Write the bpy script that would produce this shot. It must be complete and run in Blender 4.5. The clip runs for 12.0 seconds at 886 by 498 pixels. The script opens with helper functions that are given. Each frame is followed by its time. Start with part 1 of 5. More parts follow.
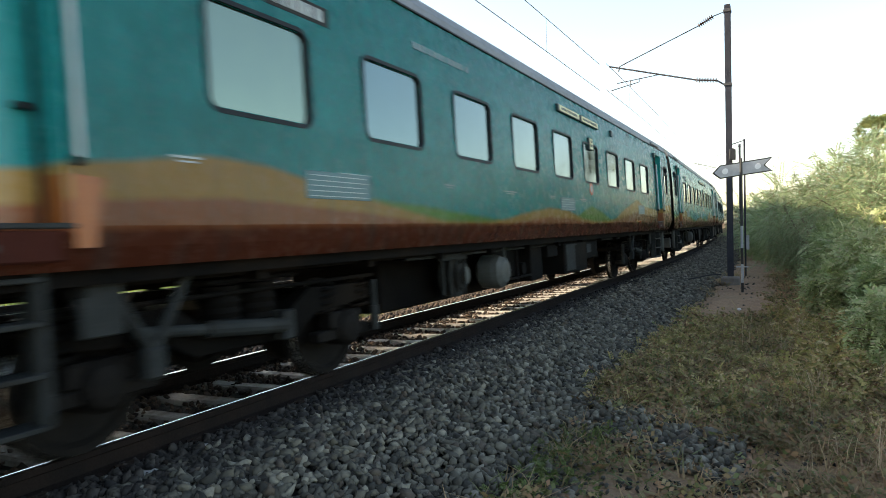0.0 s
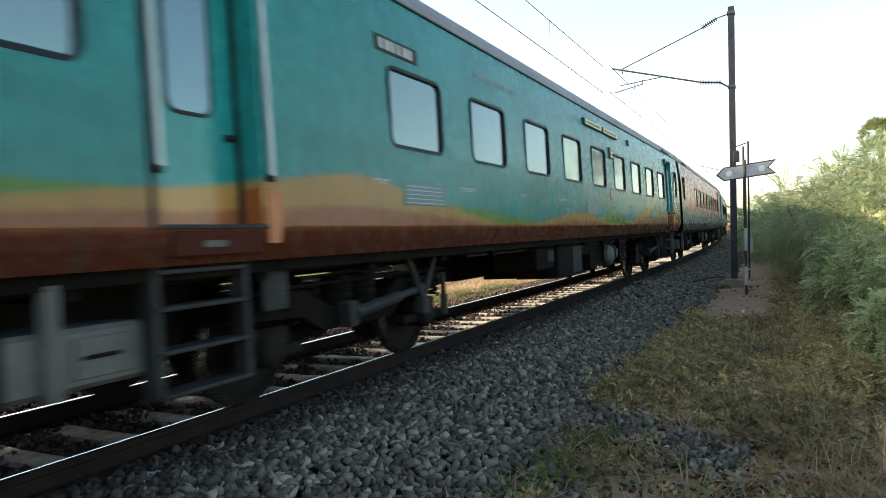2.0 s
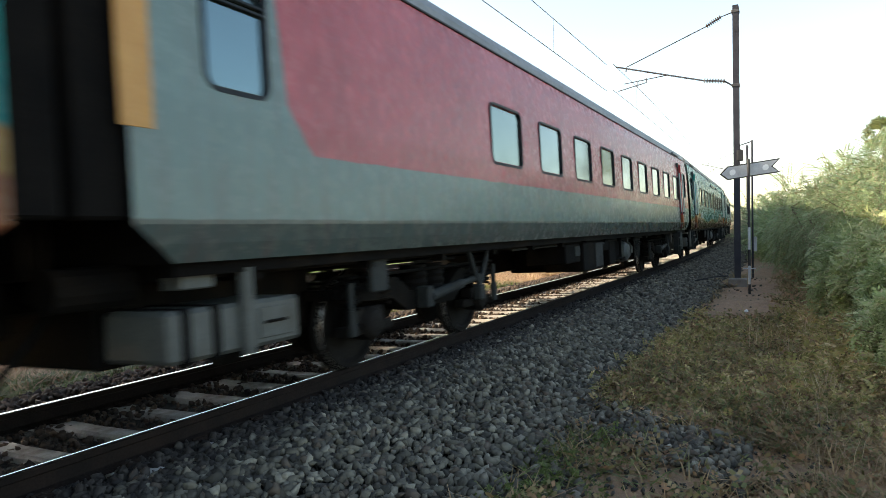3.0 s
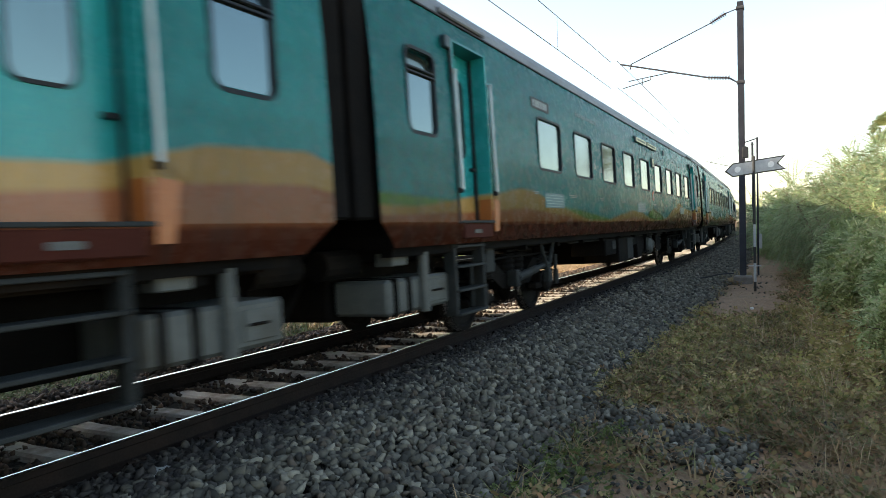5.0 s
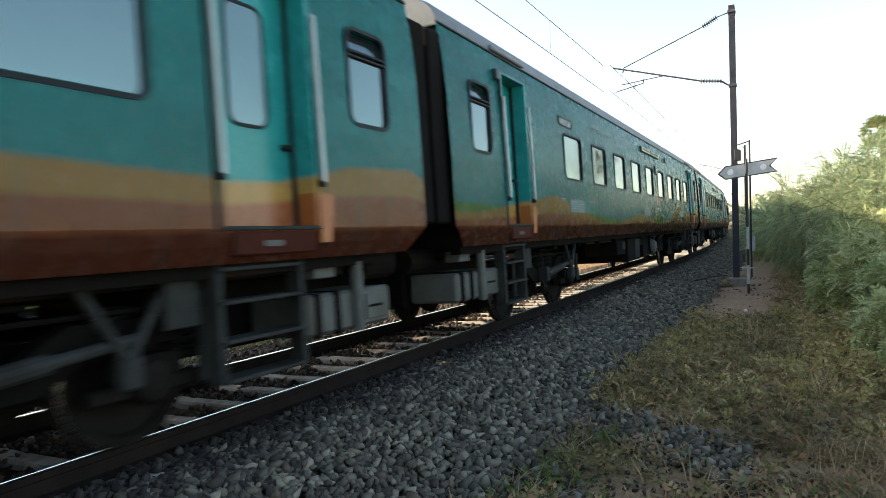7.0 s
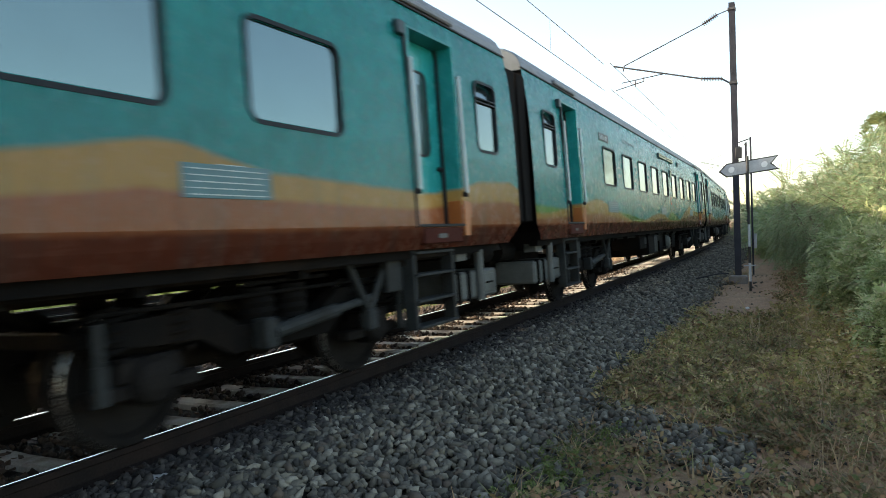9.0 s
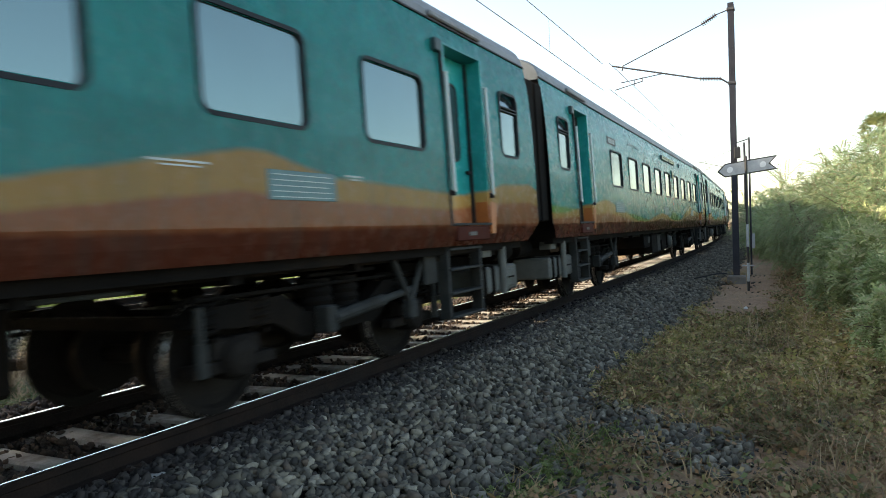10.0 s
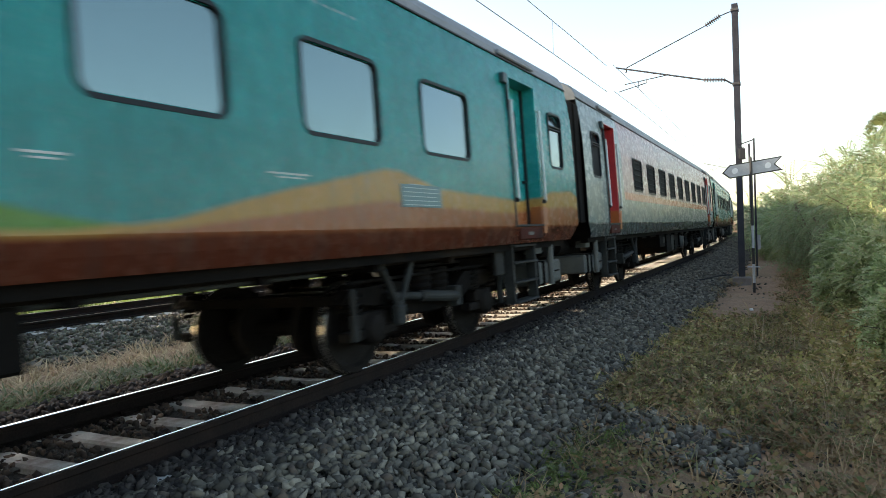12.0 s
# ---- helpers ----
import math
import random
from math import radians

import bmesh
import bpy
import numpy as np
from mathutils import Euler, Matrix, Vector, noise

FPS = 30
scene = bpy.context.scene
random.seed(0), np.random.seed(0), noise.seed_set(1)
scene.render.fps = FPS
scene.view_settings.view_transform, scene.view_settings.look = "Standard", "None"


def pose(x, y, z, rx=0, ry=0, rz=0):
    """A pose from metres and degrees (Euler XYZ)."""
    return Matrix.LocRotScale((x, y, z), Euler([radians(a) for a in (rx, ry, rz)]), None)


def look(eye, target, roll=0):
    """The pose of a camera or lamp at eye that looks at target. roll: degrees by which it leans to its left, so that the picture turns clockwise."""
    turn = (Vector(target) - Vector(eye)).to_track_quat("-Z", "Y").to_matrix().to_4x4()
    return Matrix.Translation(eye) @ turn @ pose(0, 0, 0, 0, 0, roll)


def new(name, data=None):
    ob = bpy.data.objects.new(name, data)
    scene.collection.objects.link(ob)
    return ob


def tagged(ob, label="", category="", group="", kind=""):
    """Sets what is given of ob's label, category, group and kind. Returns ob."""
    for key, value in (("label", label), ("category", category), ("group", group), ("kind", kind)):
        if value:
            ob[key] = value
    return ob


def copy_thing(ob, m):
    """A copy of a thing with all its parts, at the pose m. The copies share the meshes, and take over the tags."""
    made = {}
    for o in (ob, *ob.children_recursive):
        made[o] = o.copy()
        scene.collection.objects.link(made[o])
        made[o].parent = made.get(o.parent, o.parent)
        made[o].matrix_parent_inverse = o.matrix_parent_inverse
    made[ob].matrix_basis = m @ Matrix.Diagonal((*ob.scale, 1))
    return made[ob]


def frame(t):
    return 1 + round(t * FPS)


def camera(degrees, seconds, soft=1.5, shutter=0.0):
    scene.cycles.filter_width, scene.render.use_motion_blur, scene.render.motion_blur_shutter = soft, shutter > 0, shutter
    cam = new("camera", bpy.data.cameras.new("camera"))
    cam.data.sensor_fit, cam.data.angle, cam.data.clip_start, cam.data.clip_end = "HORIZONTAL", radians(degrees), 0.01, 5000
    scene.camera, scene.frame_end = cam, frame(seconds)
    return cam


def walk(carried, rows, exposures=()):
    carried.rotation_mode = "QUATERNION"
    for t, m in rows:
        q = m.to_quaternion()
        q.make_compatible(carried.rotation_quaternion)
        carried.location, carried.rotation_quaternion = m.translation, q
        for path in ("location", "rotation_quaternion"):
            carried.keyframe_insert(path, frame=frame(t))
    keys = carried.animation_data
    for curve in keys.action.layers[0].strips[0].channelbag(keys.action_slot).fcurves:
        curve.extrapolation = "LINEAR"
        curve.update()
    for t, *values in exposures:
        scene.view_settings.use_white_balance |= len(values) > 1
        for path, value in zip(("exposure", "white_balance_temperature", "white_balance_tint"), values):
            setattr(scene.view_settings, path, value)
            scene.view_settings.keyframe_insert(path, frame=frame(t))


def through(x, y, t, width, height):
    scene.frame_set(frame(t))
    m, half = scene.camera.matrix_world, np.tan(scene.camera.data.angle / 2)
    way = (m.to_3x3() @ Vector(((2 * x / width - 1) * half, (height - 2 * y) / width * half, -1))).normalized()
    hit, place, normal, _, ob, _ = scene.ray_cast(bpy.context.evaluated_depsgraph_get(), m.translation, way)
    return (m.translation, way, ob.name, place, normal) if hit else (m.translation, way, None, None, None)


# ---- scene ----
import itertools

# A carried camera that stands beside a curved broad-gauge track and turns a little.
EYE = (0.0, 0.0, 1.412)
TURNS = [  # seconds, yaw to the left of +y, pitch, roll
    (0.0, 28.12, -1.68, -1.43), (0.5, 28.02, -1.84, -1.16), (1.0, 28.10, -1.86, -1.00), (1.5, 28.02, -1.62, -1.05),
    (2.0, 28.39, -1.49, -1.39), (2.5, 28.53, -1.63, -1.44), (3.0, 28.64, -1.65, -1.20), (5.0, 29.03, -1.77, -1.44),
    (5.5, 29.08, -1.64, -1.54), (6.0, 28.67, -1.45, -1.46), (6.5, 28.57, -1.47, -1.62), (8.5, 28.60, -1.38, -2.01),
    (9.0, 28.65, -1.49, -2.09), (9.5, 28.45, -1.41, -2.19), (10.0, 28.53, -1.55, -1.97), (10.5, 28.61, -1.44, -2.02),
    (11.0, 28.98, -1.25, -2.18), (11.5, 29.10, -1.34, -2.30), (12.0, 28.91, -1.32, -2.20)]


def turned(yaw, pitch, roll):
    y, p = radians(yaw), radians(pitch)
    ahead = Vector((-math.sin(y) * math.cos(p), math.cos(y) * math.cos(p), math.sin(p)))
    return look(EYE, Vector(EYE) + ahead, roll)


cam = camera(67.53, 12.0, soft=0.9, shutter=0.12)
walk(cam, [(t, turned(a, b, c)) for t, a, b, c in TURNS], exposures=((0.0, 1.70, 7700, 9), (12.0, 1.70, 7700, 9)))

# ---- world and sun ----
SUN_FROM = Vector((-0.86, -0.22, 0.44)).normalized()
elevation = math.asin(SUN_FROM.z)
world = bpy.data.worlds.new("sky")
scene.world = world
world.use_nodes = True
wn = world.node_tree
sky = wn.nodes.new("ShaderNodeTexSky")
sky.sky_type, sky.sun_disc = "NISHITA", False
sky.sun_elevation = elevation
sky.sun_rotation = math.atan2(SUN_FROM.x, SUN_FROM.y)
sky.dust_density, sky.air_density, sky.ozone_density = 1.3, 1.0, 1.0
wn.links.new(sky.outputs[0], wn.nodes["Background"].inputs[0])
wn.nodes["Background"].inputs[1].default_value = 0.15
sun = new("sun", bpy.data.lights.new("sun", "SUN"))
sun.data.energy, sun.data.angle, sun.data.color = 4.2, radians(0.6), (1.0, 0.90, 0.76)
sun.matrix_world = look((0, 0, 50), Vector((0, 0, 50)) - SUN_FROM)

# ---- the track's line: one arc, canted, nearest to the eye at s = 0 ----
CURVE, SIDE, CANT = 1.203e-3, 4.951, radians(2.2)
GAUGE = 0.873


def rail_point(s, off, z):
    """A place s metres along the track, off to the eye's side of its middle, z over the rail plane."""
    a = CURVE * s
    lat = off * math.cos(CANT) - z * math.sin(CANT)
    up = off * math.sin(CANT) + z * math.cos(CANT)
    return Vector((-SIDE - (1 - math.cos(a)) / CURVE + lat * math.cos(a), math.sin(a) / CURVE + lat * math.sin(a), up))


def flat_point(s, off, z):
    """The same with no cant."""
    a = CURVE * s
    return Vector((-SIDE - (1 - math.cos(a)) / CURVE + off * math.cos(a), math.sin(a) / CURVE + off * math.sin(a), z))


def coach_pose(mid):
    """A coach whose bogies stand on the arc 7.45 m before and behind mid; its y runs along the train."""
    a, b = rail_point(mid - 7.45, 0, 0), rail_point(mid + 7.45, 0, 0)
    ey = (b - a).normalized()
    turn = CURVE * mid
    ex = Vector((math.cos(CANT) * math.cos(turn), math.cos(CANT) * math.sin(turn), math.sin(CANT)))
    ex = (ex - ey * ex.dot(ey)).normalized()
    ez = ex.cross(ey)
    m = Matrix((ex, ey, ez)).transposed().to_4x4()
    m.translation = (a + b) / 2
    return m


# ---- materials ----
def material(name, rough=0.6, metal=0.0):
    m = bpy.data.materials.new(name)
    m.use_nodes = True
    b = m.node_tree.nodes["Principled BSDF"]
    b.inputs["Roughness"].default_value, b.inputs["Metallic"].default_value = rough, metal
    return m, m.node_tree, b


def node(tree, kind, **values):
    n = tree.nodes.new(kind)
    for key, value in values.items():
        n.inputs[key.replace("_", " ")].default_value = value
    return n


def ramp(tree, source, stops, interpolation="LINEAR"):
    r = tree.nodes.new("ShaderNodeValToRGB")
    r.color_ramp.interpolation = interpolation
    el = r.color_ramp.elements
    while len(el) < len(stops):
        el.new(0.5)
    for e, (p, c) in zip(el, stops):
        e.position = p
        e.color = (*c, 1) if not isinstance(c, (int, float)) else (c, c, c, 1)
    tree.links.new(source, r.inputs[0])
    return r.outputs[0]


def mix(tree, fac, a, b, blend="MIX"):
    n = tree.nodes.new("ShaderNodeMix")
    n.data_type, n.blend_type = "RGBA", blend
    for sock, value in ((n.inputs[0], fac), (n.inputs[6], a), (n.inputs[7], b)):
        if isinstance(value, bpy.types.NodeSocket):
            tree.links.new(value, sock)
        else:
            sock.default_value = value if isinstance(value, (int, float)) else (*value, 1)
    return n.outputs[2]


def math_node(tree, op, a, b=0.0):
    n = tree.nodes.new("ShaderNodeMath")
    n.operation = op
    for sock, value in ((n.inputs[0], a), (n.inputs[1], b)):
        if isinstance(value, bpy.types.NodeSocket):
            tree.links.new(value, sock)
        else:
            sock.default_value = value
    return n.outputs[0]


def noise_of(tree, coord, scale, detail=4.0, rough=0.6, stretch=None):
    n = node(tree, "ShaderNodeTexNoise", Scale=scale, Detail=detail, Roughness=rough)
    if stretch:
        mp = tree.nodes.new("ShaderNodeMapping")
        mp.inputs["Scale"].default_value = stretch
        tree.links.new(coord, mp.inputs[0])
        coord = mp.outputs[0]
    tree.links.new(coord, n.inputs["Vector"])
    return n.outputs[0]


def bumped(tree, bsdf, height, strength=0.3, distance=0.01):
    b = node(tree, "ShaderNodeBump", Strength=strength, Distance=distance)
    tree.links.new(height, b.inputs["Height"])
    tree.links.new(b.outputs[0], bsdf.inputs["Normal"])


def coords(tree):
    return tree.nodes.new("ShaderNodeTexCoord").outputs["Object"]


def surface(name, a, b, scale=6.0, rough=0.6, metal=0.0, bump=0.2, fine=60.0, dist=0.004, stain=None, stretch=None, spec=0.5):
    """Two tones by a coarse noise, a finer grain over them, and relief."""
    m, t, p = material(name, rough, metal)
    p.inputs["Specular IOR Level"].default_value = spec
    co = coords(t)
    coarse = ramp(t, noise_of(t, co, scale, stretch=stretch), [(0.3, a), (0.7, b)])
    grain = noise_of(t, co, fine, 3)
    col = mix(t, ramp(t, grain, [(0.35, 0.0), (0.75, 0.35)]), coarse, tuple(0.55 * v for v in a))
    if stain:
        col = mix(t, ramp(t, noise_of(t, co, scale * 0.37, 5), [(0.52, 0.0), (0.68, 0.8)]), col, stain)
    t.links.new(col, p.inputs["Base Color"])
    r = ramp(t, grain, [(0.3, max(rough - 0.12, 0.02)), (0.7, min(rough + 0.12, 1))])
    t.links.new(r, p.inputs["Roughness"])
    if bump:
        bumped(t, p, grain, bump, dist)
    return m


def island_surface(name, tones, rough=0.8, spread=None, bump=0.3, fine=40.0):
    """One tone for each loose piece of a mesh, with a fine grain."""
    m, t, p = material(name, rough)
    rnd = t.nodes.new("ShaderNodeNewGeometry").outputs["Random Per Island"]
    n = len(tones)
    col = ramp(t, rnd, [(i / n, c) for i, c in enumerate(tones)], "CONSTANT")
    co = coords(t)
    grain = noise_of(t, co, fine, 4)
    col = mix(t, ramp(t, grain, [(0.3, 0.0), (0.8, 0.5)]), col, spread or tuple(0.5 * v for v in tones[0]))
    t.links.new(col, p.inputs["Base Color"])
    if bump:
        bumped(t, p, grain, bump, 0.004)
    return m


def leaf_surface(name, tones, through=0.35, rough=0.55):
    m, t, p = material(name, rough)
    rnd = t.nodes.new("ShaderNodeNewGeometry").outputs["Random Per Island"]
    n = len(tones)
    col = ramp(t, rnd, [(i / max(n - 1, 1), c) for i, c in enumerate(tones)])
    patch = ramp(t, noise_of(t, coords(t), 0.9, 3), [(0.35, 0.8), (0.65, 1.3)])
    col = mix(t, 1.0, col, patch, "MULTIPLY")
    t.links.new(col, p.inputs["Base Color"])
    tr = t.nodes.new("ShaderNodeBsdfTranslucent")
    t.links.new(col, tr.inputs[0])
    mx = node(t, "ShaderNodeMixShader", Fac=through)
    t.links.new(p.outputs[0], mx.inputs[1])
    t.links.new(tr.outputs[0], mx.inputs[2])
    t.links.new(mx.outputs[0], t.nodes["Material Output"].inputs[0])
    return m


def livery(name, bands, tops, base, soft=0.05):
    """Coach paint: colour fields whose upper edges run along the coach. tops: for each band, (y, z) along the side."""
    m, t, p = material(name, 0.42)
    p.inputs["Specular IOR Level"].default_value = 0.36
    co = coords(t)
    sep = t.nodes.new("ShaderNodeSeparateXYZ")
    t.links.new(co, sep.inputs[0])
    along = node(t, "ShaderNodeMapRange", From_Min=-12.0, From_Max=12.0)
    t.links.new(math_node(t, "MULTIPLY", sep.outputs[1], math_node(t, "SIGN", sep.outputs[0])), along.inputs[0])
    wobble = math_node(t, "MULTIPLY", math_node(t, "SUBTRACT", noise_of(t, co, 3.0, 3), 0.5), 0.03)
    height = math_node(t, "ADD", sep.outputs[2], wobble)
    stain = noise_of(t, co, 0.9, 6, 0.65, (1, 1, 0.5))
    col = mix(t, ramp(t, stain, [(0.35, 0.0), (0.65, 1.0)]), base, tuple(v * 1.3 for v in base))
    blotch = noise_of(t, co, 5.5, 6, 0.7, (1, 1, 0.8))
    col = mix(t, ramp(t, blotch, [(0.46, 0.0), (0.66, 0.55)]), col, tuple(v * 1.6 + 0.002 for v in base))
    for colour, top in zip(bands, tops):
        edge = ramp(t, along.outputs[0], [((y + 12) / 24, (z - 1) / 1.5) for y, z in top])
        gap = math_node(t, "SUBTRACT", edge, math_node(t, "DIVIDE", math_node(t, "SUBTRACT", height, 1.0), 1.5))
        below = math_node(t, "ADD", math_node(t, "MULTIPLY", gap, 1.5 / soft), 0.5)
        below.node.use_clamp = True
        col = mix(t, below, col, colour)
    # dust, rain streaks and scuffs
    streak = noise_of(t, co, 2.2, 5, 0.7, (1, 4.5, 0.5))
    col = mix(t, ramp(t, streak, [(0.5, 0.0), (0.75, 0.35)]), col, tuple(0.45 * v for v in base))
    dusty = node(t, "ShaderNodeMapRange", From_Min=2.1, From_Max=1.15, To_Min=0.0, To_Max=1.0)
    t.links.new(sep.outputs[2], dusty.inputs[0])
    speck = noise_of(t, co, 7.0, 6, 0.75)
    dust = math_node(t, "MULTIPLY", ramp(t, speck, [(0.4, 0.0), (0.7, 0.45)]), dusty.outputs[0])
    col = mix(t, math_node(t, "MULTIPLY", dust, 0.3), col, (0.2, 0.11, 0.06))
    t.links.new(col, p.inputs["Base Color"])
    t.links.new(ramp(t, speck, [(0.3, 0.18), (0.7, 0.34)]), p.inputs["Roughness"])
    bumped(t, p, noise_of(t, co, 1.6, 3), 0.25, 0.02)
    return m


TEAL, GREEN, OCHRE, ORANGE, BROWN = (0.001, 0.212, 0.209), (0.075, 0.23, 0.04), (0.39, 0.23, 0.068), (0.275, 0.092, 0.038), (0.098, 0.024, 0.013)
GREEN_TOP = [(-12, 1.70), (-11.4, 1.69), (-9.9, 1.64), (-9.0, 1.5), (-7.2, 1.5), (-6.3, 1.65), (-5.3, 1.60), (-4.3, 1.53), (-3.1, 1.45),
             (-2.4, 1.42), (0.0, 1.42), (0.5, 1.54), (1.1, 1.67), (1.5, 1.73), (2.1, 1.66), (3.0, 1.49), (3.6, 1.40), (12, 1.40)]
OCHRE_TOP = [(-12, 1.58), (-11.0, 1.58), (-9.9, 1.68), (-9.2, 1.75), (-8.2, 1.87), (-7.7, 1.86), (-6.9, 1.73), (-5.7, 1.555), (-4.9, 1.45), (-3.9, 1.43),
             (-3.2, 1.455), (-2.2, 1.57), (-1.1, 1.655), (-0.1, 1.63), (0.8, 1.49), (1.7, 1.44), (2.9, 1.45), (3.5, 1.50), (4.55, 1.73), (5.95, 1.98),
             (6.2, 1.97), (6.9, 1.83), (9.0, 1.76), (9.9, 1.80), (10.4, 1.92), (11.4, 1.97), (12, 1.80)]
ORANGE_TOP = [(-12, 1.48), (-9.9, 1.53), (-8.0, 1.60), (-6.4, 1.52), (-5.2, 1.42), (-3.2, 1.40), (-1.1, 1.51), (0.2, 1.48), (1.4, 1.40), (3.0, 1.40),
              (4.4, 1.53), (5.9, 1.68), (6.9, 1.63), (9.0, 1.58), (10.4, 1.68), (11.4, 1.71), (12, 1.6)]
BROWN_TOP = [(-12, 1.40), (12, 1.40)]
PAINT_GREEN = livery("teal_coach_paint", [GREEN, OCHRE, ORANGE, BROWN], [GREEN_TOP, OCHRE_TOP, ORANGE_TOP, BROWN_TOP], TEAL)
LEVEL = [(-12, 3.95), (-10.42, 3.95), (-10.38, 2.4), (-10.05, 1.95), (12, 1.95)]
PAINT_RED = livery("red_grey_coach_paint", [(0.185, 0.28, 0.272), (0.085, 0.118, 0.112)], [LEVEL, [(-12, 1.45), (12, 1.45)]], (0.38, 0.10, 0.115), 0.015)
PAINT_SLEEPER = livery("red_band_coach_paint", [(0.46, 0.17, 0.12), (0.24, 0.32, 0.315), (0.09, 0.12, 0.12)],
                       [[(-12, 2.12), (12, 2.12)], [(-12, 3.95), (-8.62, 3.95), (-8.58, 1.95), (12, 1.95)], [(-12, 1.45), (12, 1.45)]], (0.33, 0.215, 0.225), 0.015)
DOOR_TEAL = surface("teal_door_paint", (0.006, 0.17, 0.175), (0.012, 0.22, 0.22), 2.0, 0.4, bump=0.1, spec=0.3)
DOOR_RED = surface("red_door_paint", (0.36, 0.03, 0.04), (0.42, 0.05, 0.05), 2.0, 0.35, bump=0.1)
ROOF = surface("roof_grey", (0.14, 0.16, 0.17), (0.20, 0.22, 0.23), 1.2, 0.55, stain=(0.10, 0.11, 0.11), fine=20)
RUBBER = surface("black_rubber", (0.005, 0.006, 0.008), (0.010, 0.011, 0.013), 8, 0.6, spec=0.3)
# Black steel, deepened further: the shade under and between coaches is in this colour.
UNDER = surface("shade_deepened_black", (0.003, 0.003, 0.003), (0.008, 0.007, 0.006), 3, 0.85, stain=(0.014, 0.010, 0.007), spec=0.08)
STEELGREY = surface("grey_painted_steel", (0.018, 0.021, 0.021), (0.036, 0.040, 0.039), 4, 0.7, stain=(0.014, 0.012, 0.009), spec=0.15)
PALEGREY = surface("pale_grey_tank", (0.062, 0.069, 0.066), (0.105, 0.114, 0.107), 3, 0.55, stain=(0.045, 0.04, 0.03), spec=0.3)
ALLOY = surface("handrail_steel", (0.36, 0.44, 0.44), (0.48, 0.55, 0.55), 8, 0.4, 0.2, 0.05)
TREAD = surface("polished_wheel_steel", (0.42, 0.41, 0.40), (0.6, 0.6, 0.58), 8, 0.25, 0.95, 0.05)
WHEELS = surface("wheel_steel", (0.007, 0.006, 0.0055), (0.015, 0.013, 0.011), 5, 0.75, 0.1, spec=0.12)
PRINT = surface("white_lettering", (0.34, 0.42, 0.42), (0.48, 0.54, 0.53), 20, 0.5, bump=0)
PRINT_GREY = surface("faded_lettering", (0.13, 0.24, 0.26), (0.20, 0.29, 0.30), 12, 0.5, bump=0)
PLATE = surface("dark_teal_plate", (0.008, 0.085, 0.105), (0.014, 0.12, 0.14), 12, 0.4, bump=0)
BOARD = surface("yellow_board", (0.55, 0.56, 0.30), (0.66, 0.66, 0.42), 6, 0.5, bump=0)
ORANGE_PAINT = surface("orange_corner_paint", (0.30, 0.085, 0.018), (0.38, 0.12, 0.028), 4, 0.45, bump=0.05, stain=(0.2, 0.07, 0.03))
WELL_PAINT = surface("dark_red_paint", (0.045, 0.012, 0.008), (0.065, 0.017, 0.011), 4, 0.8, bump=0.1, stain=(0.025, 0.012, 0.010), spec=0.1)
FRAME_RUBBER = surface("slate_window_rubber", (0.006, 0.010, 0.014), (0.012, 0.019, 0.025), 8, 0.6, spec=0.2)
EMBLEM = surface("orange_emblem", (0.55, 0.14, 0.06), (0.62, 0.2, 0.08), 8, 0.5, bump=0)
BOARD_ORANGE = surface("orange_stripe_paint", (0.42, 0.20, 0.04), (0.48, 0.25, 0.06), 5, 0.5, bump=0)
LAMPBLACK = surface("lamp_housing", (0.01, 0.03, 0.035), (0.015, 0.04, 0.045), 8, 0.5)


def pane_material(name, tint, metal, rough=0.06):
    m, t, p = material(name, rough, metal)
    rnd = t.nodes.new("ShaderNodeObjectInfo").outputs["Random"]
    # A few panes are tinted yellower, a painted stand-in for reflected bushes and lit interior.
    col = mix(t, ramp(t, rnd, [(0.0, 0.0), (0.7, 0.35), (0.86, 0.4), (0.9, 1.0)]), tint, (tint[0] * 1.4, tint[1] * 1.22, tint[2] * 0.9))
    co = coords(t)
    smear = noise_of(t, co, 2.0, 5, 0.7)
    col = mix(t, ramp(t, smear, [(0.45, 0.0), (0.8, 0.35)]), col, tuple(0.8 * v for v in tint))
    t.links.new(col, p.inputs["Base Color"])
    t.links.new(ramp(t, smear, [(0.35, rough), (0.8, rough + 0.2)]), p.inputs["Roughness"])
    p.inputs["Specular IOR Level"].default_value = 0.8
    return m


PANE = pane_material("reflecting_window_film", (0.115, 0.175, 0.19), 0.88)
# Dull black sheet in place of the unlit inside behind open windows.
PANE_DARK = surface("dark_sheet_for_open_window", (0.006, 0.008, 0.010), (0.012, 0.014, 0.016), 3, 0.75, bump=0, spec=0.08)

RAIL_SIDE = surface("rusty_rail", (0.008, 0.0055, 0.0045), (0.017, 0.010, 0.0075), 5, 0.85, stain=(0.012, 0.010, 0.009), spec=0.15)
RAIL_TOP = surface("worn_rail_head", (0.55, 0.55, 0.55), (0.72, 0.72, 0.7), 9, 0.22, 0.95, 0.03)
RAIL_DULL = surface("dull_rail_head", (0.16, 0.12, 0.085), (0.24, 0.19, 0.14), 8, 0.6, 0.2, 0.05)
CONCRETE = surface("sleeper_concrete", (0.36, 0.345, 0.325), (0.47, 0.455, 0.43), 5, 0.9, stain=(0.12, 0.075, 0.05), bump=0.5)
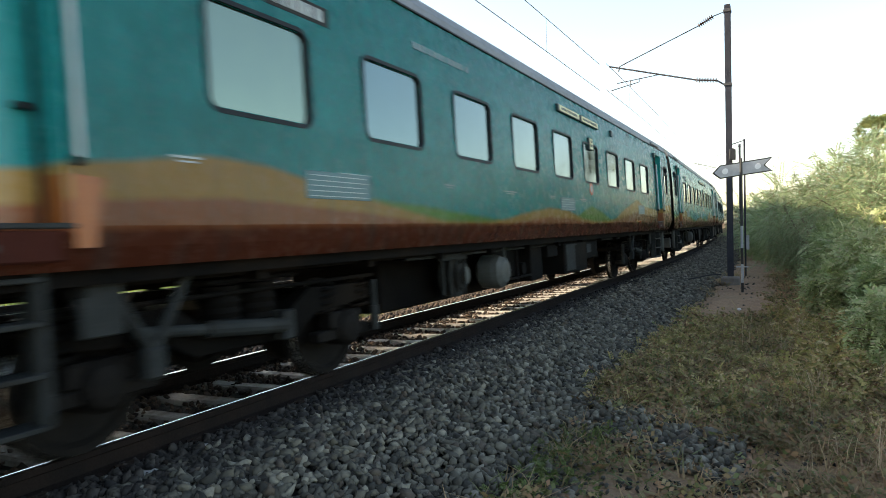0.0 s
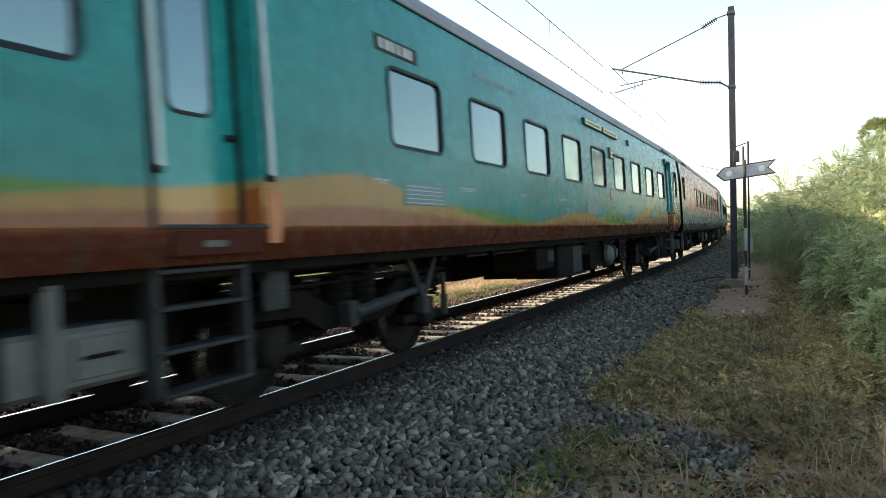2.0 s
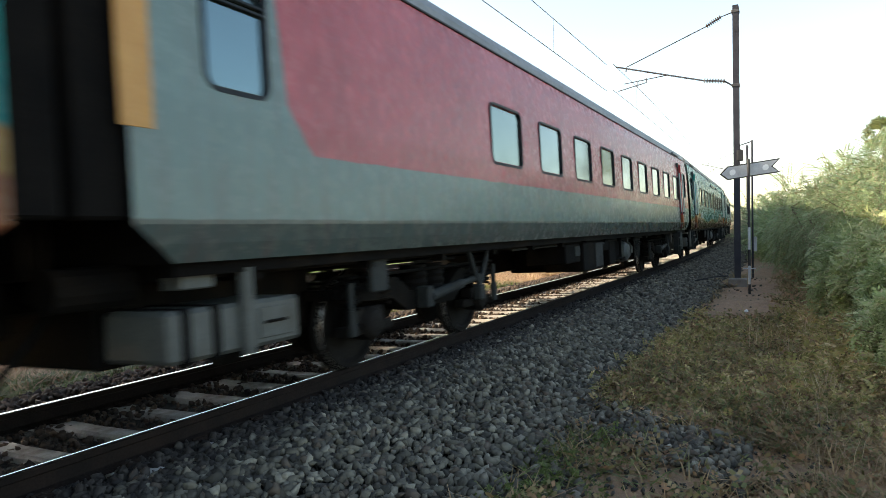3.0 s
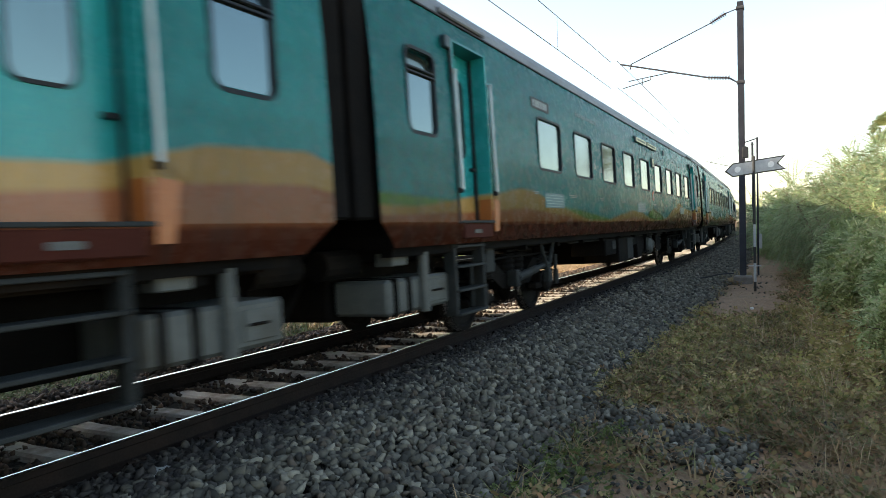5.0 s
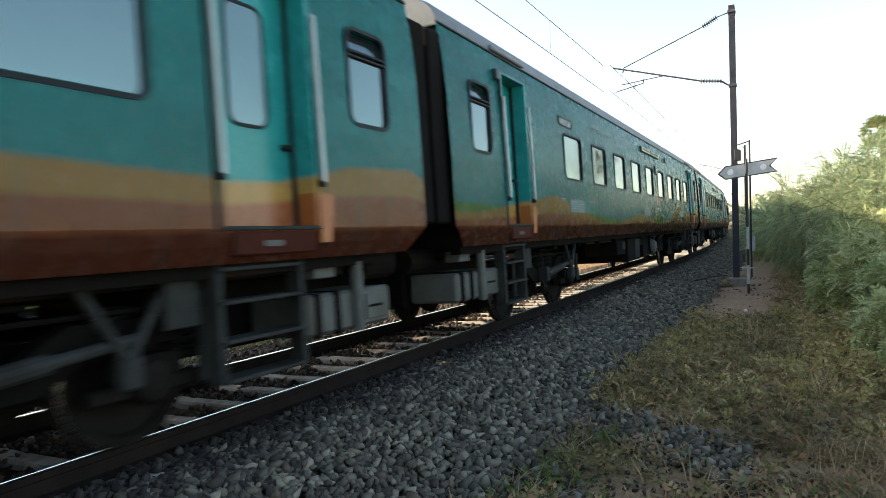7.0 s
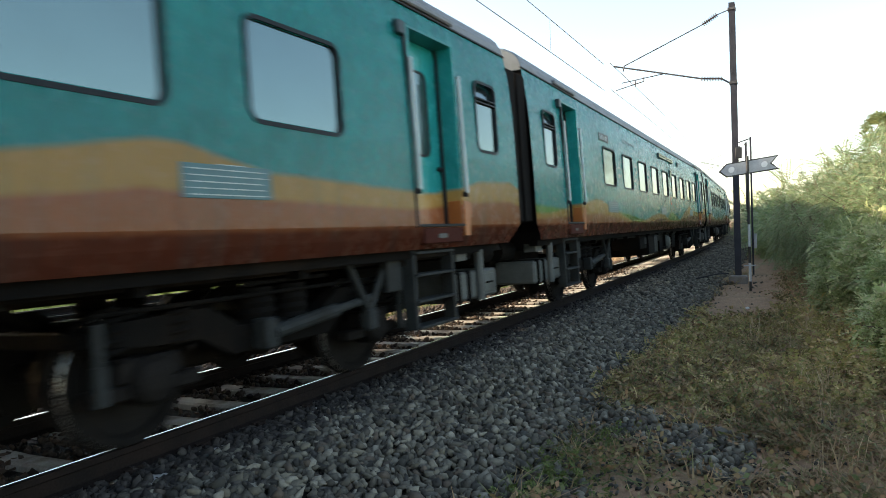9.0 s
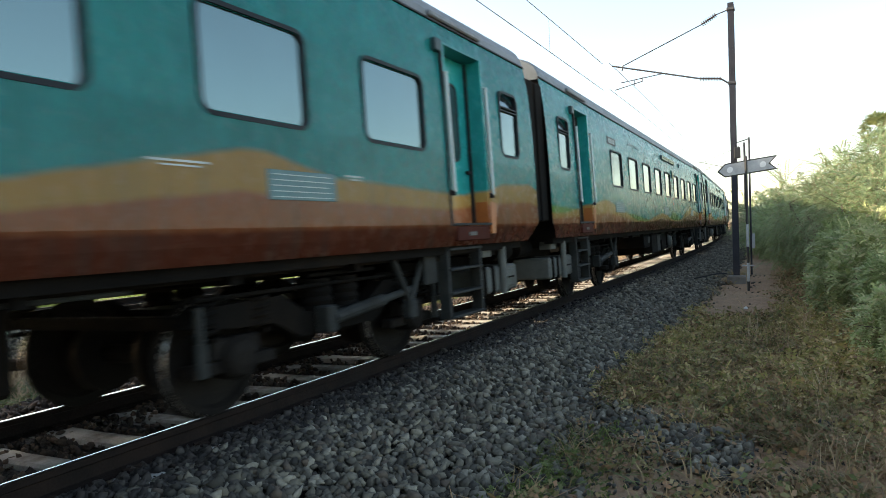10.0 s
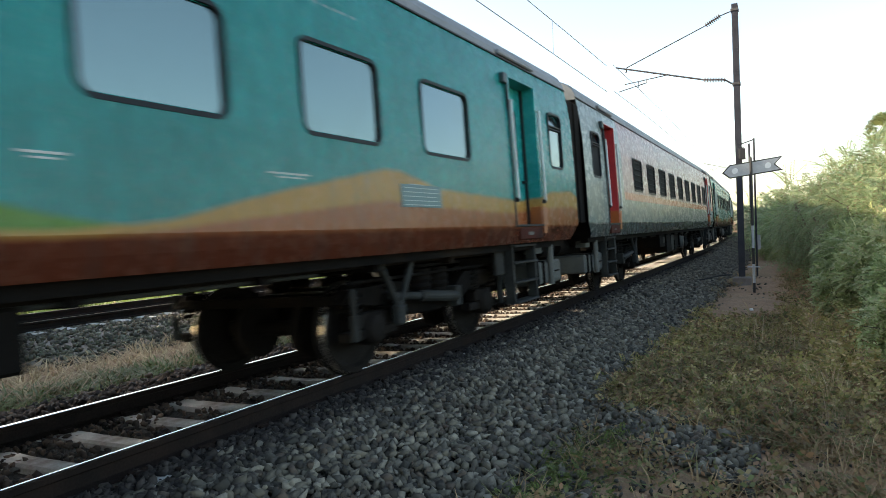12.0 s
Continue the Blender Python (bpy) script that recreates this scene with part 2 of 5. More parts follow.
# Oil stain, plus the shade close to the train put into the colour.
STONE_OIL_SHADE = island_surface("oil_and_shade_dark_ballast", [(0.020, 0.016, 0.013), (0.034, 0.027, 0.022), (0.012, 0.010, 0.009), (0.05, 0.042, 0.034), (0.026, 0.021, 0.017)], 0.9, (0.012, 0.010, 0.008), bump=0.2)
STONE = island_surface("ballast_stone", [(0.078, 0.070, 0.052), (0.123, 0.111, 0.082), (0.034, 0.031, 0.023), (0.190, 0.171, 0.128), (0.100, 0.089, 0.066), (0.048, 0.043, 0.032), (0.114, 0.101, 0.072), (0.152, 0.137, 0.101), (0.095, 0.072, 0.051), (0.247, 0.225, 0.172)], 0.9, (0.030, 0.028, 0.021), bump=0.5)
# About half the tones of STONE.
STONE_DARKER = island_surface("darker_ballast", [(0.045, 0.041, 0.033), (0.07, 0.064, 0.050), (0.025, 0.023, 0.018), (0.10, 0.092, 0.073), (0.055, 0.048, 0.038)], 0.9, (0.018, 0.016, 0.013), bump=0.5)
# Rust dust, with tones lowered to carry the occlusion under the train.
STONE_BROWN = island_surface("rust_and_shade_dark_ballast", [(0.044, 0.029, 0.020), (0.070, 0.045, 0.030), (0.020, 0.014, 0.011), (0.11, 0.068, 0.045), (0.050, 0.034, 0.024)], 0.9, (0.016, 0.011, 0.008))
GRAVEL = surface("dusty_gravel", (0.20, 0.165, 0.14), (0.30, 0.25, 0.215), 5, 0.95, bump=0.9, fine=22, dist=0.04, stain=(0.09, 0.07, 0.055))
# Near-black so that the gaps between stones read as shaded; shade is in the colour.
BED = surface("gap_shade_ballast_bed", (0.008, 0.0078, 0.0066), (0.017, 0.016, 0.013), 12, 0.95, bump=0.8, fine=35, dist=0.03)
FOOTING = surface("weathered_concrete", (0.17, 0.15, 0.135), (0.25, 0.225, 0.20), 5, 0.9, stain=(0.10, 0.075, 0.055), bump=0.5)
MAST_STEEL = surface("weathered_mast_steel", (0.022, 0.024, 0.034), (0.038, 0.040, 0.052), 3, 0.65, 0.2, spec=0.3)
GALV = surface("galvanised_tube", (0.045, 0.045, 0.05), (0.08, 0.08, 0.085), 6, 0.6, 0.3)
CERAMIC = surface("brown_insulator", (0.035, 0.02, 0.018), (0.05, 0.03, 0.026), 6, 0.25)
WIRE = surface("tarnished_copper_wire", (0.05, 0.045, 0.04), (0.08, 0.07, 0.065), 9, 0.5, 0.6, 0)
SIGN_WHITE = surface("faded_sign_paint", (0.38, 0.39, 0.40), (0.50, 0.51, 0.52), 5, 0.5, stain=(0.30, 0.30, 0.30))
SIGN_LIGHT = surface("white_disc_paint", (0.78, 0.78, 0.77), (0.84, 0.84, 0.83), 5, 0.5)
SIGN_BLACK = surface("black_sign_paint", (0.012, 0.012, 0.013), (0.025, 0.024, 0.024), 5, 0.5)
BARK = surface("bark", (0.10, 0.075, 0.055), (0.17, 0.13, 0.10), 8, 0.9, bump=0.6, fine=40)


def ground_material():
    m, t, p = material("dry_earth_and_litter", 0.95)
    co = coords(t)
    big = noise_of(t, co, 0.55, 5)
    col = ramp(t, big, [(0.3, (0.24, 0.137, 0.078)), (0.5, (0.33, 0.20, 0.115)), (0.62, (0.25, 0.165, 0.092)), (0.75, (0.185, 0.14, 0.065))])
    mid = noise_of(t, co, 9.0, 6, 0.7)
    col = mix(t, ramp(t, mid, [(0.42, 0.0), (0.66, 0.65)]), col, (0.13, 0.085, 0.052))
    fine = noise_of(t, co, 70.0, 4, 0.7)
    col = mix(t, ramp(t, fine, [(0.5, 0.0), (0.75, 0.6)]), col, (0.42, 0.28, 0.17))
    t.links.new(col, p.inputs["Base Color"])
    bumped(t, p, math_node(t, "ADD", mid, math_node(t, "MULTIPLY", fine, 0.4)), 0.8, 0.04)
    return m


GROUND = ground_material()
DRY_GRASS = leaf_surface("dry_grass", [(0.31, 0.19, 0.095), (0.38, 0.265, 0.14), (0.20, 0.155, 0.065), (0.29, 0.16, 0.09), (0.15, 0.16, 0.055), (0.34, 0.225, 0.115)], 0.3, 0.8)
STRAW = leaf_surface("straw_grass", [(0.40, 0.285, 0.165), (0.50, 0.38, 0.24), (0.32, 0.22, 0.135), (0.43, 0.29, 0.195)], 0.3, 0.8)
WEEDS = leaf_surface("green_weeds", [(0.075, 0.11, 0.025), (0.11, 0.15, 0.03), (0.08, 0.10, 0.03), (0.15, 0.155, 0.05)], 0.3, 0.6)
FAR_GREEN = leaf_surface("sunlit_weed_leaf", [(0.17, 0.27, 0.06), (0.24, 0.33, 0.08), (0.29, 0.35, 0.12), (0.13, 0.22, 0.05)], 0.4)
LEAF = leaf_surface("thorn_bush_leaf", [(0.15, 0.23, 0.105), (0.22, 0.31, 0.15), (0.29, 0.36, 0.20), (0.17, 0.26, 0.12), (0.29, 0.30, 0.17), (0.25, 0.20, 0.12), (0.10, 0.16, 0.065)], 0.36)
LEAF_DARK = leaf_surface("deep_green_leaf", [(0.20, 0.28, 0.11), (0.27, 0.34, 0.14), (0.36, 0.40, 0.20), (0.14, 0.20, 0.07)], 0.36)
LEAF_GREY = leaf_surface("grey_green_leaf", [(0.27, 0.34, 0.13), (0.36, 0.41, 0.17), (0.47, 0.47, 0.25), (0.19, 0.25, 0.085), (0.33, 0.38, 0.17), (0.38, 0.32, 0.18)], 0.34)
PALM_LEAF = leaf_surface("palm_leaf", [(0.15, 0.19, 0.08), (0.20, 0.24, 0.10), (0.24, 0.25, 0.12)], 0.45)
VERGE_LEAF = leaf_surface("olive_weed_leaf", [(0.21, 0.205, 0.06), (0.33, 0.27, 0.10), (0.25, 0.225, 0.075), (0.37, 0.235, 0.11), (0.13, 0.15, 0.04), (0.48, 0.36, 0.19), (0.15, 0.085, 0.045)], 0.35, 0.7)
GROUND_COVER = leaf_surface("creeping_weed_leaf", [(0.13, 0.145, 0.05), (0.23, 0.165, 0.075), (0.30, 0.17, 0.09), (0.13, 0.08, 0.045), (0.11, 0.135, 0.045), (0.34, 0.235, 0.125)], 0.3, 0.75)


# ---- mesh helpers ----
def part(name, bm, mat, parent=None, label="", smooth=False):
    """Links a bmesh as one mesh object under a thing or a part."""
    me = bpy.data.meshes.new(name)
    bm.normal_update()
    if smooth:
        for f in bm.faces:
            f.smooth = True
    bm.to_mesh(me)
    bm.free()
    me.materials.append(mat)
    ob = new(name, me)
    if parent:
        ob.parent = parent
    return tagged(ob, label)


def arrays(name, verts, faces, mat, parent=None):
    """A mesh from arrays of places and of three- or four-cornered faces."""
    me = bpy.data.meshes.new(name)
    n, k = faces.shape
    me.vertices.add(len(verts))
    me.vertices.foreach_set("co", np.ascontiguousarray(verts, np.float32).ravel())
    me.loops.add(n * k)
    me.loops.foreach_set("vertex_index", np.ascontiguousarray(faces, np.int32).ravel())
    me.polygons.add(n)
    me.polygons.foreach_set("loop_start", np.arange(0, n * k, k, dtype=np.int32))
    me.update(calc_edges=True)
    me.validate()
    me.materials.append(mat)
    ob = new(name, me)
    if parent:
        ob.parent = parent
    return ob


def box(bm, x0, x1, y0, y1, z0, z1, bevel=0.0):
    m = Matrix.LocRotScale(((x0 + x1) / 2, (y0 + y1) / 2, (z0 + z1) / 2), None, (abs(x1 - x0), abs(y1 - y0), abs(z1 - z0)))
    vs = bmesh.ops.create_cube(bm, size=1, matrix=m)["verts"]
    if bevel:
        es = {e for v in vs for e in v.link_edges}
        bmesh.ops.bevel(bm, geom=list(es), offset=bevel, segments=1, affect="EDGES")
    return bm


def cyl(bm, a, b, r, n=12, r2=None):
    a, b = Vector(a), Vector(b)
    d = b - a
    m = Matrix.Translation((a + b) / 2) @ d.to_track_quat("Z", "Y").to_matrix().to_4x4()
    bmesh.ops.create_cone(bm, cap_ends=True, segments=n, radius1=r, radius2=r if r2 is None else r2, depth=d.length, matrix=m)
    return bm


def one_box(name, lims, mat, parent, bevel=0.008, label=""):
    return part(name, box(bmesh.new(), *lims, bevel), mat, parent, label)


def rods(name, pairs, r, mat, parent, n=8, label=""):
    bm = bmesh.new()
    for a, b in pairs:
        cyl(bm, a, b, r, n)
    return part(name, bm, mat, parent, label, smooth=False)


def lathe(bm, profile, axis_at, n=24, axis="X", cap=True):
    """Turns (along, radius) pairs round an axis through axis_at."""
    rings = []
    for h, r in profile:
        ring = []
        for i in range(n):
            a = 2 * math.pi * i / n
            c, s = r * math.cos(a), r * math.sin(a)
            p = (h, c, s) if axis == "X" else (c, h, s) if axis == "Y" else (c, s, h)
            ring.append(bm.verts.new(Vector(axis_at) + Vector(p)))
        rings.append(ring)
    for p, q in zip(rings, rings[1:]):
        for i in range(n):
            j = (i + 1) % n
            bm.faces.new((p[i], p[j], q[j], q[i]))
    if cap:
        bm.faces.new(rings[0][::-1])
        bm.faces.new(rings[-1])
    bmesh.ops.recalc_face_normals(bm, faces=bm.faces)
    return bm


def round_rect(yc, zc, w, h, r, n=5):
    pts = []
    for cy, cz, a0 in ((w / 2 - r, h / 2 - r, 0), (-w / 2 + r, h / 2 - r, 90), (-w / 2 + r, -h / 2 + r, 180), (w / 2 - r, -h / 2 + r, 270)):
        for i in range(n + 1):
            a = radians(a0 + 90 * i / n)
            pts.append((yc + cy + r * math.cos(a), zc + cz + r * math.sin(a)))
    return pts


def ring_frame(yc, zc, w, h, r, t, x0, x1):
    """A rounded frame of breadth t that stands from x0 to x1."""
    bm = bmesh.new()
    out, inn = round_rect(yc, zc, w, h, r), round_rect(yc, zc, w - 2 * t, h - 2 * t, max(r - t, 0.01))
    loops = [[bm.verts.new((x, y, z)) for y, z in pts] for x, pts in ((x0, out), (x1, out), (x1, inn), (x0, inn))]
    n = len(out)
    for a, b in zip(loops, loops[1:] + loops[:1]):
        for i in range(n):
            j = (i + 1) % n
            bm.faces.new((a[i], a[j], b[j], b[i]))
    bmesh.ops.recalc_face_normals(bm, faces=bm.faces)
    return bm


def slab(pts, x0, x1):
    """A flat plate of outline pts (y, z) between two x."""
    bm = bmesh.new()
    a, b = [[bm.verts.new((x, y, z)) for y, z in pts] for x in (x0, x1)]
    bm.faces.new(a)
    bm.faces.new(b)
    for i in range(len(pts)):
        j = (i + 1) % len(pts)
        bm.faces.new((a[i], a[j], b[j], b[i]))
    bmesh.ops.recalc_face_normals(bm, faces=bm.faces)
    return bm


def swept(bm, section, path, close=True):
    """Sweeps a section of (off, z) along path(s), given as functions of off and z at each step."""
    rows = [[bm.verts.new(at(o, z)) for o, z in section] for at in path]
    n = len(section)
    for p, q in zip(rows, rows[1:]):
        for i in range(n if close else n - 1):
            j = (i + 1) % n
            bm.faces.new((p[i], p[j], q[j], q[i]))
    bmesh.ops.recalc_face_normals(bm, faces=bm.faces)
    return bm


# ---- ground ----
RADIUS = 1 / CURVE
CENTRE = Vector((-SIDE - RADIUS, 0))


def offset_at(x, y):
    return math.hypot(x - CENTRE.x, y - CENTRE.y) - RADIUS


def land_height(off, x, y):
    z = float(np.interp(off, [-60, -11.9, -10.8, -6.9, -5.9, -3.2, -2.7, -1.9, 1.9, 2.9, 3.3, 5.5, 9, 60],
                        [-0.6, -0.5, -0.42, -0.42, -0.42, -0.40, -0.45, -0.45, -0.45, -0.45, -0.36, -0.33, -0.2, -0.1]))
    return z + 0.05 * noise.noise(Vector((x * 0.5, y * 0.5, 0)))


def ground():
    near = np.arange(-26, 14.01, 0.4)
    xs = np.r_[-3000, -1200, -500, -250, -120, -80, -60, -45, -35, -30, near, 16, 18, 21, 25, 30, 40, 60, 100, 200, 500, 1200, 3000]
    near = np.arange(-8, 60.01, 0.5)
    ys = np.r_[-3000, -1200, -500, -200, -100, -60, -40, -25, -15, -11, near, 62, 66, 70, 75, 80, 90, 100, 120, 150, 200, 300, 500, 1000, 3000]
    bm = bmesh.new()
    grid = [[bm.verts.new((x, y, land_height(offset_at(x, y), x, y))) for y in ys] for x in xs]
    for a, b in zip(grid, grid[1:]):
        for i in range(len(ys) - 1):
            bm.faces.new((a[i], b[i], b[i + 1], a[i + 1]))
    ob = part("ground", bm, GROUND, smooth=True)
    return tagged(ob, "dry brown earth with thin grass beside the railway", "ground", kind="structure")


ground()
STEPS = [float(v) for v in np.r_[np.arange(-60, 0, 4.0), np.arange(0, 40, 1.5), np.arange(40, 140, 4.0)]]


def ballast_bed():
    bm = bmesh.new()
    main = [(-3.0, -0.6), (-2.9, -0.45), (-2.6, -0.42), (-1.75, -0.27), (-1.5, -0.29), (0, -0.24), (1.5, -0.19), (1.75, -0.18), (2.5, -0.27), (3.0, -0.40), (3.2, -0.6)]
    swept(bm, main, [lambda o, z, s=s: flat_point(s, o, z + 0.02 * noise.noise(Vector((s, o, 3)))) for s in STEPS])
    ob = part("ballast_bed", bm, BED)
    tagged(ob, "crushed-stone ballast bed under the near track, near-black as shaded gaps between stones", "ballast", kind="structure")
    bm = bmesh.new()
    second = [(-11.8, -0.6), (-10.9, -0.2), (-6.9, -0.2), (-4.9, -0.5)]
    swept(bm, second, [lambda o, z, s=s: flat_point(s, o, z) for s in STEPS])
    ob = part("ballast_bed", bm, GRAVEL)
    tagged(ob, "raised grey ballast bed of the second track", "ballast", kind="structure")


ballast_bed()


# ---- rails and sleepers ----
RAIL_PROFILE = [(-0.075, -0.172), (0.075, -0.172), (0.075, -0.158), (0.014, -0.135), (0.010, -0.052), (0.034, -0.040), (0.034, -0.006), (0.028, -0.001),
                (-0.028, -0.001), (-0.034, -0.006), (-0.034, -0.040), (-0.010, -0.052), (-0.014, -0.135), (-0.075, -0.158)]


def track(middle, height, at, head, label):
    """One track: an Empty with its two rails; each rail carries its worn running band."""
    top = new("railway_track")
    tagged(top, label, "railway track", kind="structure")
    for side in (-GAUGE, GAUGE):
        path = [lambda o, z, s=s: at(s, middle + side + o, height + z) for s in STEPS]
        rail = part("rail", swept(bmesh.new(), RAIL_PROFILE, path), RAIL_SIDE, top, "rusty flat-bottomed steel rail")
        inner = -0.021 if side > 0 else 0.018
        band = [(-0.030, -0.004), (inner, -0.004), (inner - 0.002, 0.003), (-0.028, 0.003)]
        part("running_band", swept(bmesh.new(), band, path), head, rail, "worn rail head")
    return top


near_track = track(0, 0, rail_point, RAIL_TOP, "near broad-gauge track with rusty rails on concrete sleepers")
far_track = track(-8.87, 0.03, flat_point, RAIL_DULL, "second track behind with rusty rails")


def sleeper_mesh():
    """A prestressed sleeper 2.74 m long, lower and narrower in its middle; x across the track."""
    bm = bmesh.new()
    rows = []
    for x, top, half in ((-1.37, -0.185, 0.10), (-1.33, -0.172, 0.115), (-0.55, -0.172, 0.105), (-0.35, -0.178, 0.098), (0.35, -0.178, 0.098), (0.55, -0.172, 0.105), (1.33, -0.172, 0.115), (1.37, -0.185, 0.10)):
        rows.append([bm.verts.new((x, y, z)) for y, z in ((-half - 0.02, -0.38), (half + 0.02, -0.38), (half, top - 0.02), (half - 0.025, top), (-half + 0.025, top), (-half, top - 0.02))])
    for p, q in zip(rows, rows[1:]):
        for i in range(6):
            bm.faces.new((p[i], p[(i + 1) % 6], q[(i + 1) % 6], q[i]))
    bm.faces.new(rows[0][::-1])
    bm.faces.new(rows[-1])
    bmesh.ops.recalc_face_normals(bm, faces=bm.faces)
    return bm


def sleepers():
    first = part("sleeper", sleeper_mesh(), CONCRETE, near_track)
    clip = bmesh.new()
    for side in (-GAUGE, GAUGE):
        for d in (-0.11, 0.11):
            box(clip, side + d - 0.04, side + d + 0.04, -0.05, 0.05, -0.175, -0.135, 0.01)
            cyl(clip, (side + d, -0.07, -0.135), (side + d, 0.07, -0.135), 0.012, 6)
    clips = part("rail_clip", clip, RAIL_SIDE, first, "rusty spring clips")
    s0 = 2.243 - 0.589 * 22
    for i in range(150):
        s = s0 + 0.589 * i
        ob, cl = (first, clips) if i == 0 else (new("sleeper", first.data), new("rail_clip", clips.data))
        if i:
            ob.parent, cl.parent = near_track, ob
            cl["label"] = "rusty spring clips"
        a = CURVE * s
        ex = Vector((math.cos(CANT) * math.cos(a), math.cos(CANT) * math.sin(a), math.sin(CANT)))
        ey = Vector((-math.sin(a), math.cos(a), 0))
        m = Matrix((ex, ey, ex.cross(ey))).transposed().to_4x4()
        m.translation = rail_point(s, 0, 0)
        ob.matrix_basis = m @ pose(0, 0, 0, 0, 0, random.uniform(-0.6, 0.6))
    for i in range(90):
        s = -12 + 0.6 * i
        ob = new("sleeper", first.data)
        ob.parent = far_track
        ob.matrix_basis = Matrix.Translation(flat_point(s, -8.87, 0.03)) @ Matrix.Rotation(CURVE * s, 4, "Z")


sleepers()


# ---- loose stones ----
def chunk():
    """A cube with its corners cut back to the middles of its edges: twelve corners, twenty triangles."""
    pts = [p for p in itertools.product((-1, 0, 1), repeat=3) if sum(map(abs, p)) == 2]
    tris = []
    for axis in range(3):
        for e in (-1, 1):
            ring = [i for i, p in enumerate(pts) if p[axis] == e]
            u, v = (axis + 1) % 3, (axis + 2) % 3
            ring.sort(key=lambda i: math.atan2(pts[i][v], pts[i][u]))
            ring = ring if e > 0 else ring[::-1]
            tris += [(ring[0], ring[1], ring[2]), (ring[0], ring[2], ring[3])]
    for sx, sy, sz in itertools.product((-1, 1), repeat=3):
        tri = [pts.index(p) for p in ((sx, sy, 0), (0, sy, sz), (sx, 0, sz))]
        tris.append(tuple(tri if sx * sy * sz > 0 else tri[::-1]))
    return np.array(pts) * 0.78, np.array(tris)


CHUNK, CHUNK_TRIS = chunk()


def stone_field(name, count, s_range, off_range, size, mat, seed, height, label, avoid=None, packed=0.0):
    """Angular stones of their own shapes, in one mesh; packed: the spacing of a layer that lies side by side."""
    rng = np.random.default_rng(seed)
    if packed:
        gs, go = np.meshgrid(np.arange(*s_range, packed * 1.1), np.arange(*off_range, packed))
        gs = gs + packed * 0.55 * (np.arange(len(gs)) % 2)[:, None]
        s, off = (gs + rng.uniform(-0.36, 0.36, gs.shape) * packed).ravel(), (go + rng.uniform(-0.36, 0.36, go.shape) * packed).ravel()
        count = len(s)
    else:
        s = rng.uniform(*s_range, count)
        off = rng.uniform(*off_range, count)
    if avoid is not None:
        keep = ~avoid(s, off)
        s, off = s[keep], off[keep]
        count = len(s)
    r = size * rng.uniform(0.68, 1.22, count)
    verts = CHUNK[None] * rng.uniform(0.62, 1.2, (count, 12, 1)) + rng.normal(0, 0.15, (count, 12, 3))
    verts = verts * (r[:, None] * rng.uniform(0.8, 1.2, (count, 3)) * np.array([1.22, 0.95, 0.68]))[:, None, :]
    # lying mostly on their flat sides
    yaw, tilt, lean = rng.uniform(0, math.pi, count), rng.normal(0, 0.34, count), rng.normal(0, 0.34, count)
    q = np.stack([np.cos(yaw), tilt, lean, np.sin(yaw)], 1)
    q /= np.linalg.norm(q, axis=1)[:, None]
    w, x, y, z = q.T
    rot = np.stack([1 - 2 * (y * y + z * z), 2 * (x * y - w * z), 2 * (x * z + w * y), 2 * (x * y + w * z), 1 - 2 * (x * x + z * z), 2 * (y * z - w * x),
                    2 * (x * z - w * y), 2 * (y * z + w * x), 1 - 2 * (x * x + y * y)], 1).reshape(-1, 3, 3)
    verts = np.einsum("nij,nkj->nki", rot, verts)
    a = CURVE * s
    px = -SIDE - (1 - np.cos(a)) / CURVE + off * np.cos(a)
    py = np.sin(a) / CURVE + off * np.sin(a)
    pz = height(off) + rng.uniform(-0.55, 0.35, count) * r
    verts += np.stack([px, py, pz], 1)[:, None, :]
    faces = (CHUNK_TRIS[None] + 12 * np.arange(count)[:, None, None]).reshape(-1, 3)
    ob = arrays(name, verts.reshape(-1, 3), faces, mat)
    return tagged(ob, label, "ballast", kind="stuff")


SHOULDER = ([-3.7, -2.65, -1.75, 1.45, 1.75, 2.4, 3.1, 3.9], [-0.42, -0.36, -0.19, -0.13, -0.13, -0.23, -0.365, -0.35])


def shoulder_height(off):
    return np.interp(off, *SHOULDER)


def crib_height(off):
    return np.interp(off, [-1.5, -0.35, -0.05, 1.5], [-0.178, -0.178, -0.205, -0.205]) + off * math.sin(CANT)


def under_sleeper(s, off):
    return np.abs((s - 2.243 + 0.589 * 40.5) % 0.589 - 0.2945) < 0.13


def foot_edge(s, off):
    """True beyond the ballast's ragged foot."""
    wave = 0.08 * np.sin(1.9 * s) + 0.07 * np.sin(4.7 * s + 1) + 0.05 * np.sin(11 * s)
    return off > 3.17 - 0.22 * np.exp(-((s - 8.0) / 1.4) ** 2) + 0.35 * np.clip((6.3 - s) / 1.5, 0, 1) + wave


def covered_sleeper(s, off):
    """The sleepers stay clear only on the eye's side of the crib."""
    return under_sleeper(s, off) & (off > -0.4 + 0.2 * np.sin(5.3 * s))


stone_field("ballast_stones", 0, (1.4, 13), (1.25, 3.7), 0.041, STONE, 1, shoulder_height, "loose grey crushed stones of the ballast shoulder", foot_edge, 0.055)
stone_field("ballast_stones", 0, (-9, 1.4), (1.0, 3.4), 0.050, STONE, 15, shoulder_height, "loose grey crushed stones of the ballast shoulder", foot_edge, 0.074)
# Lower layer in darker tones: the shade down between the stones is painted in.
stone_field("lower_stones", 5500, (1.4, 13), (1.25, 3.6), 0.040, STONE_DARKER, 14, lambda off: shoulder_height(off) - 0.032, "stones under the top layer of ballast, darkened as shaded gaps", foot_edge)
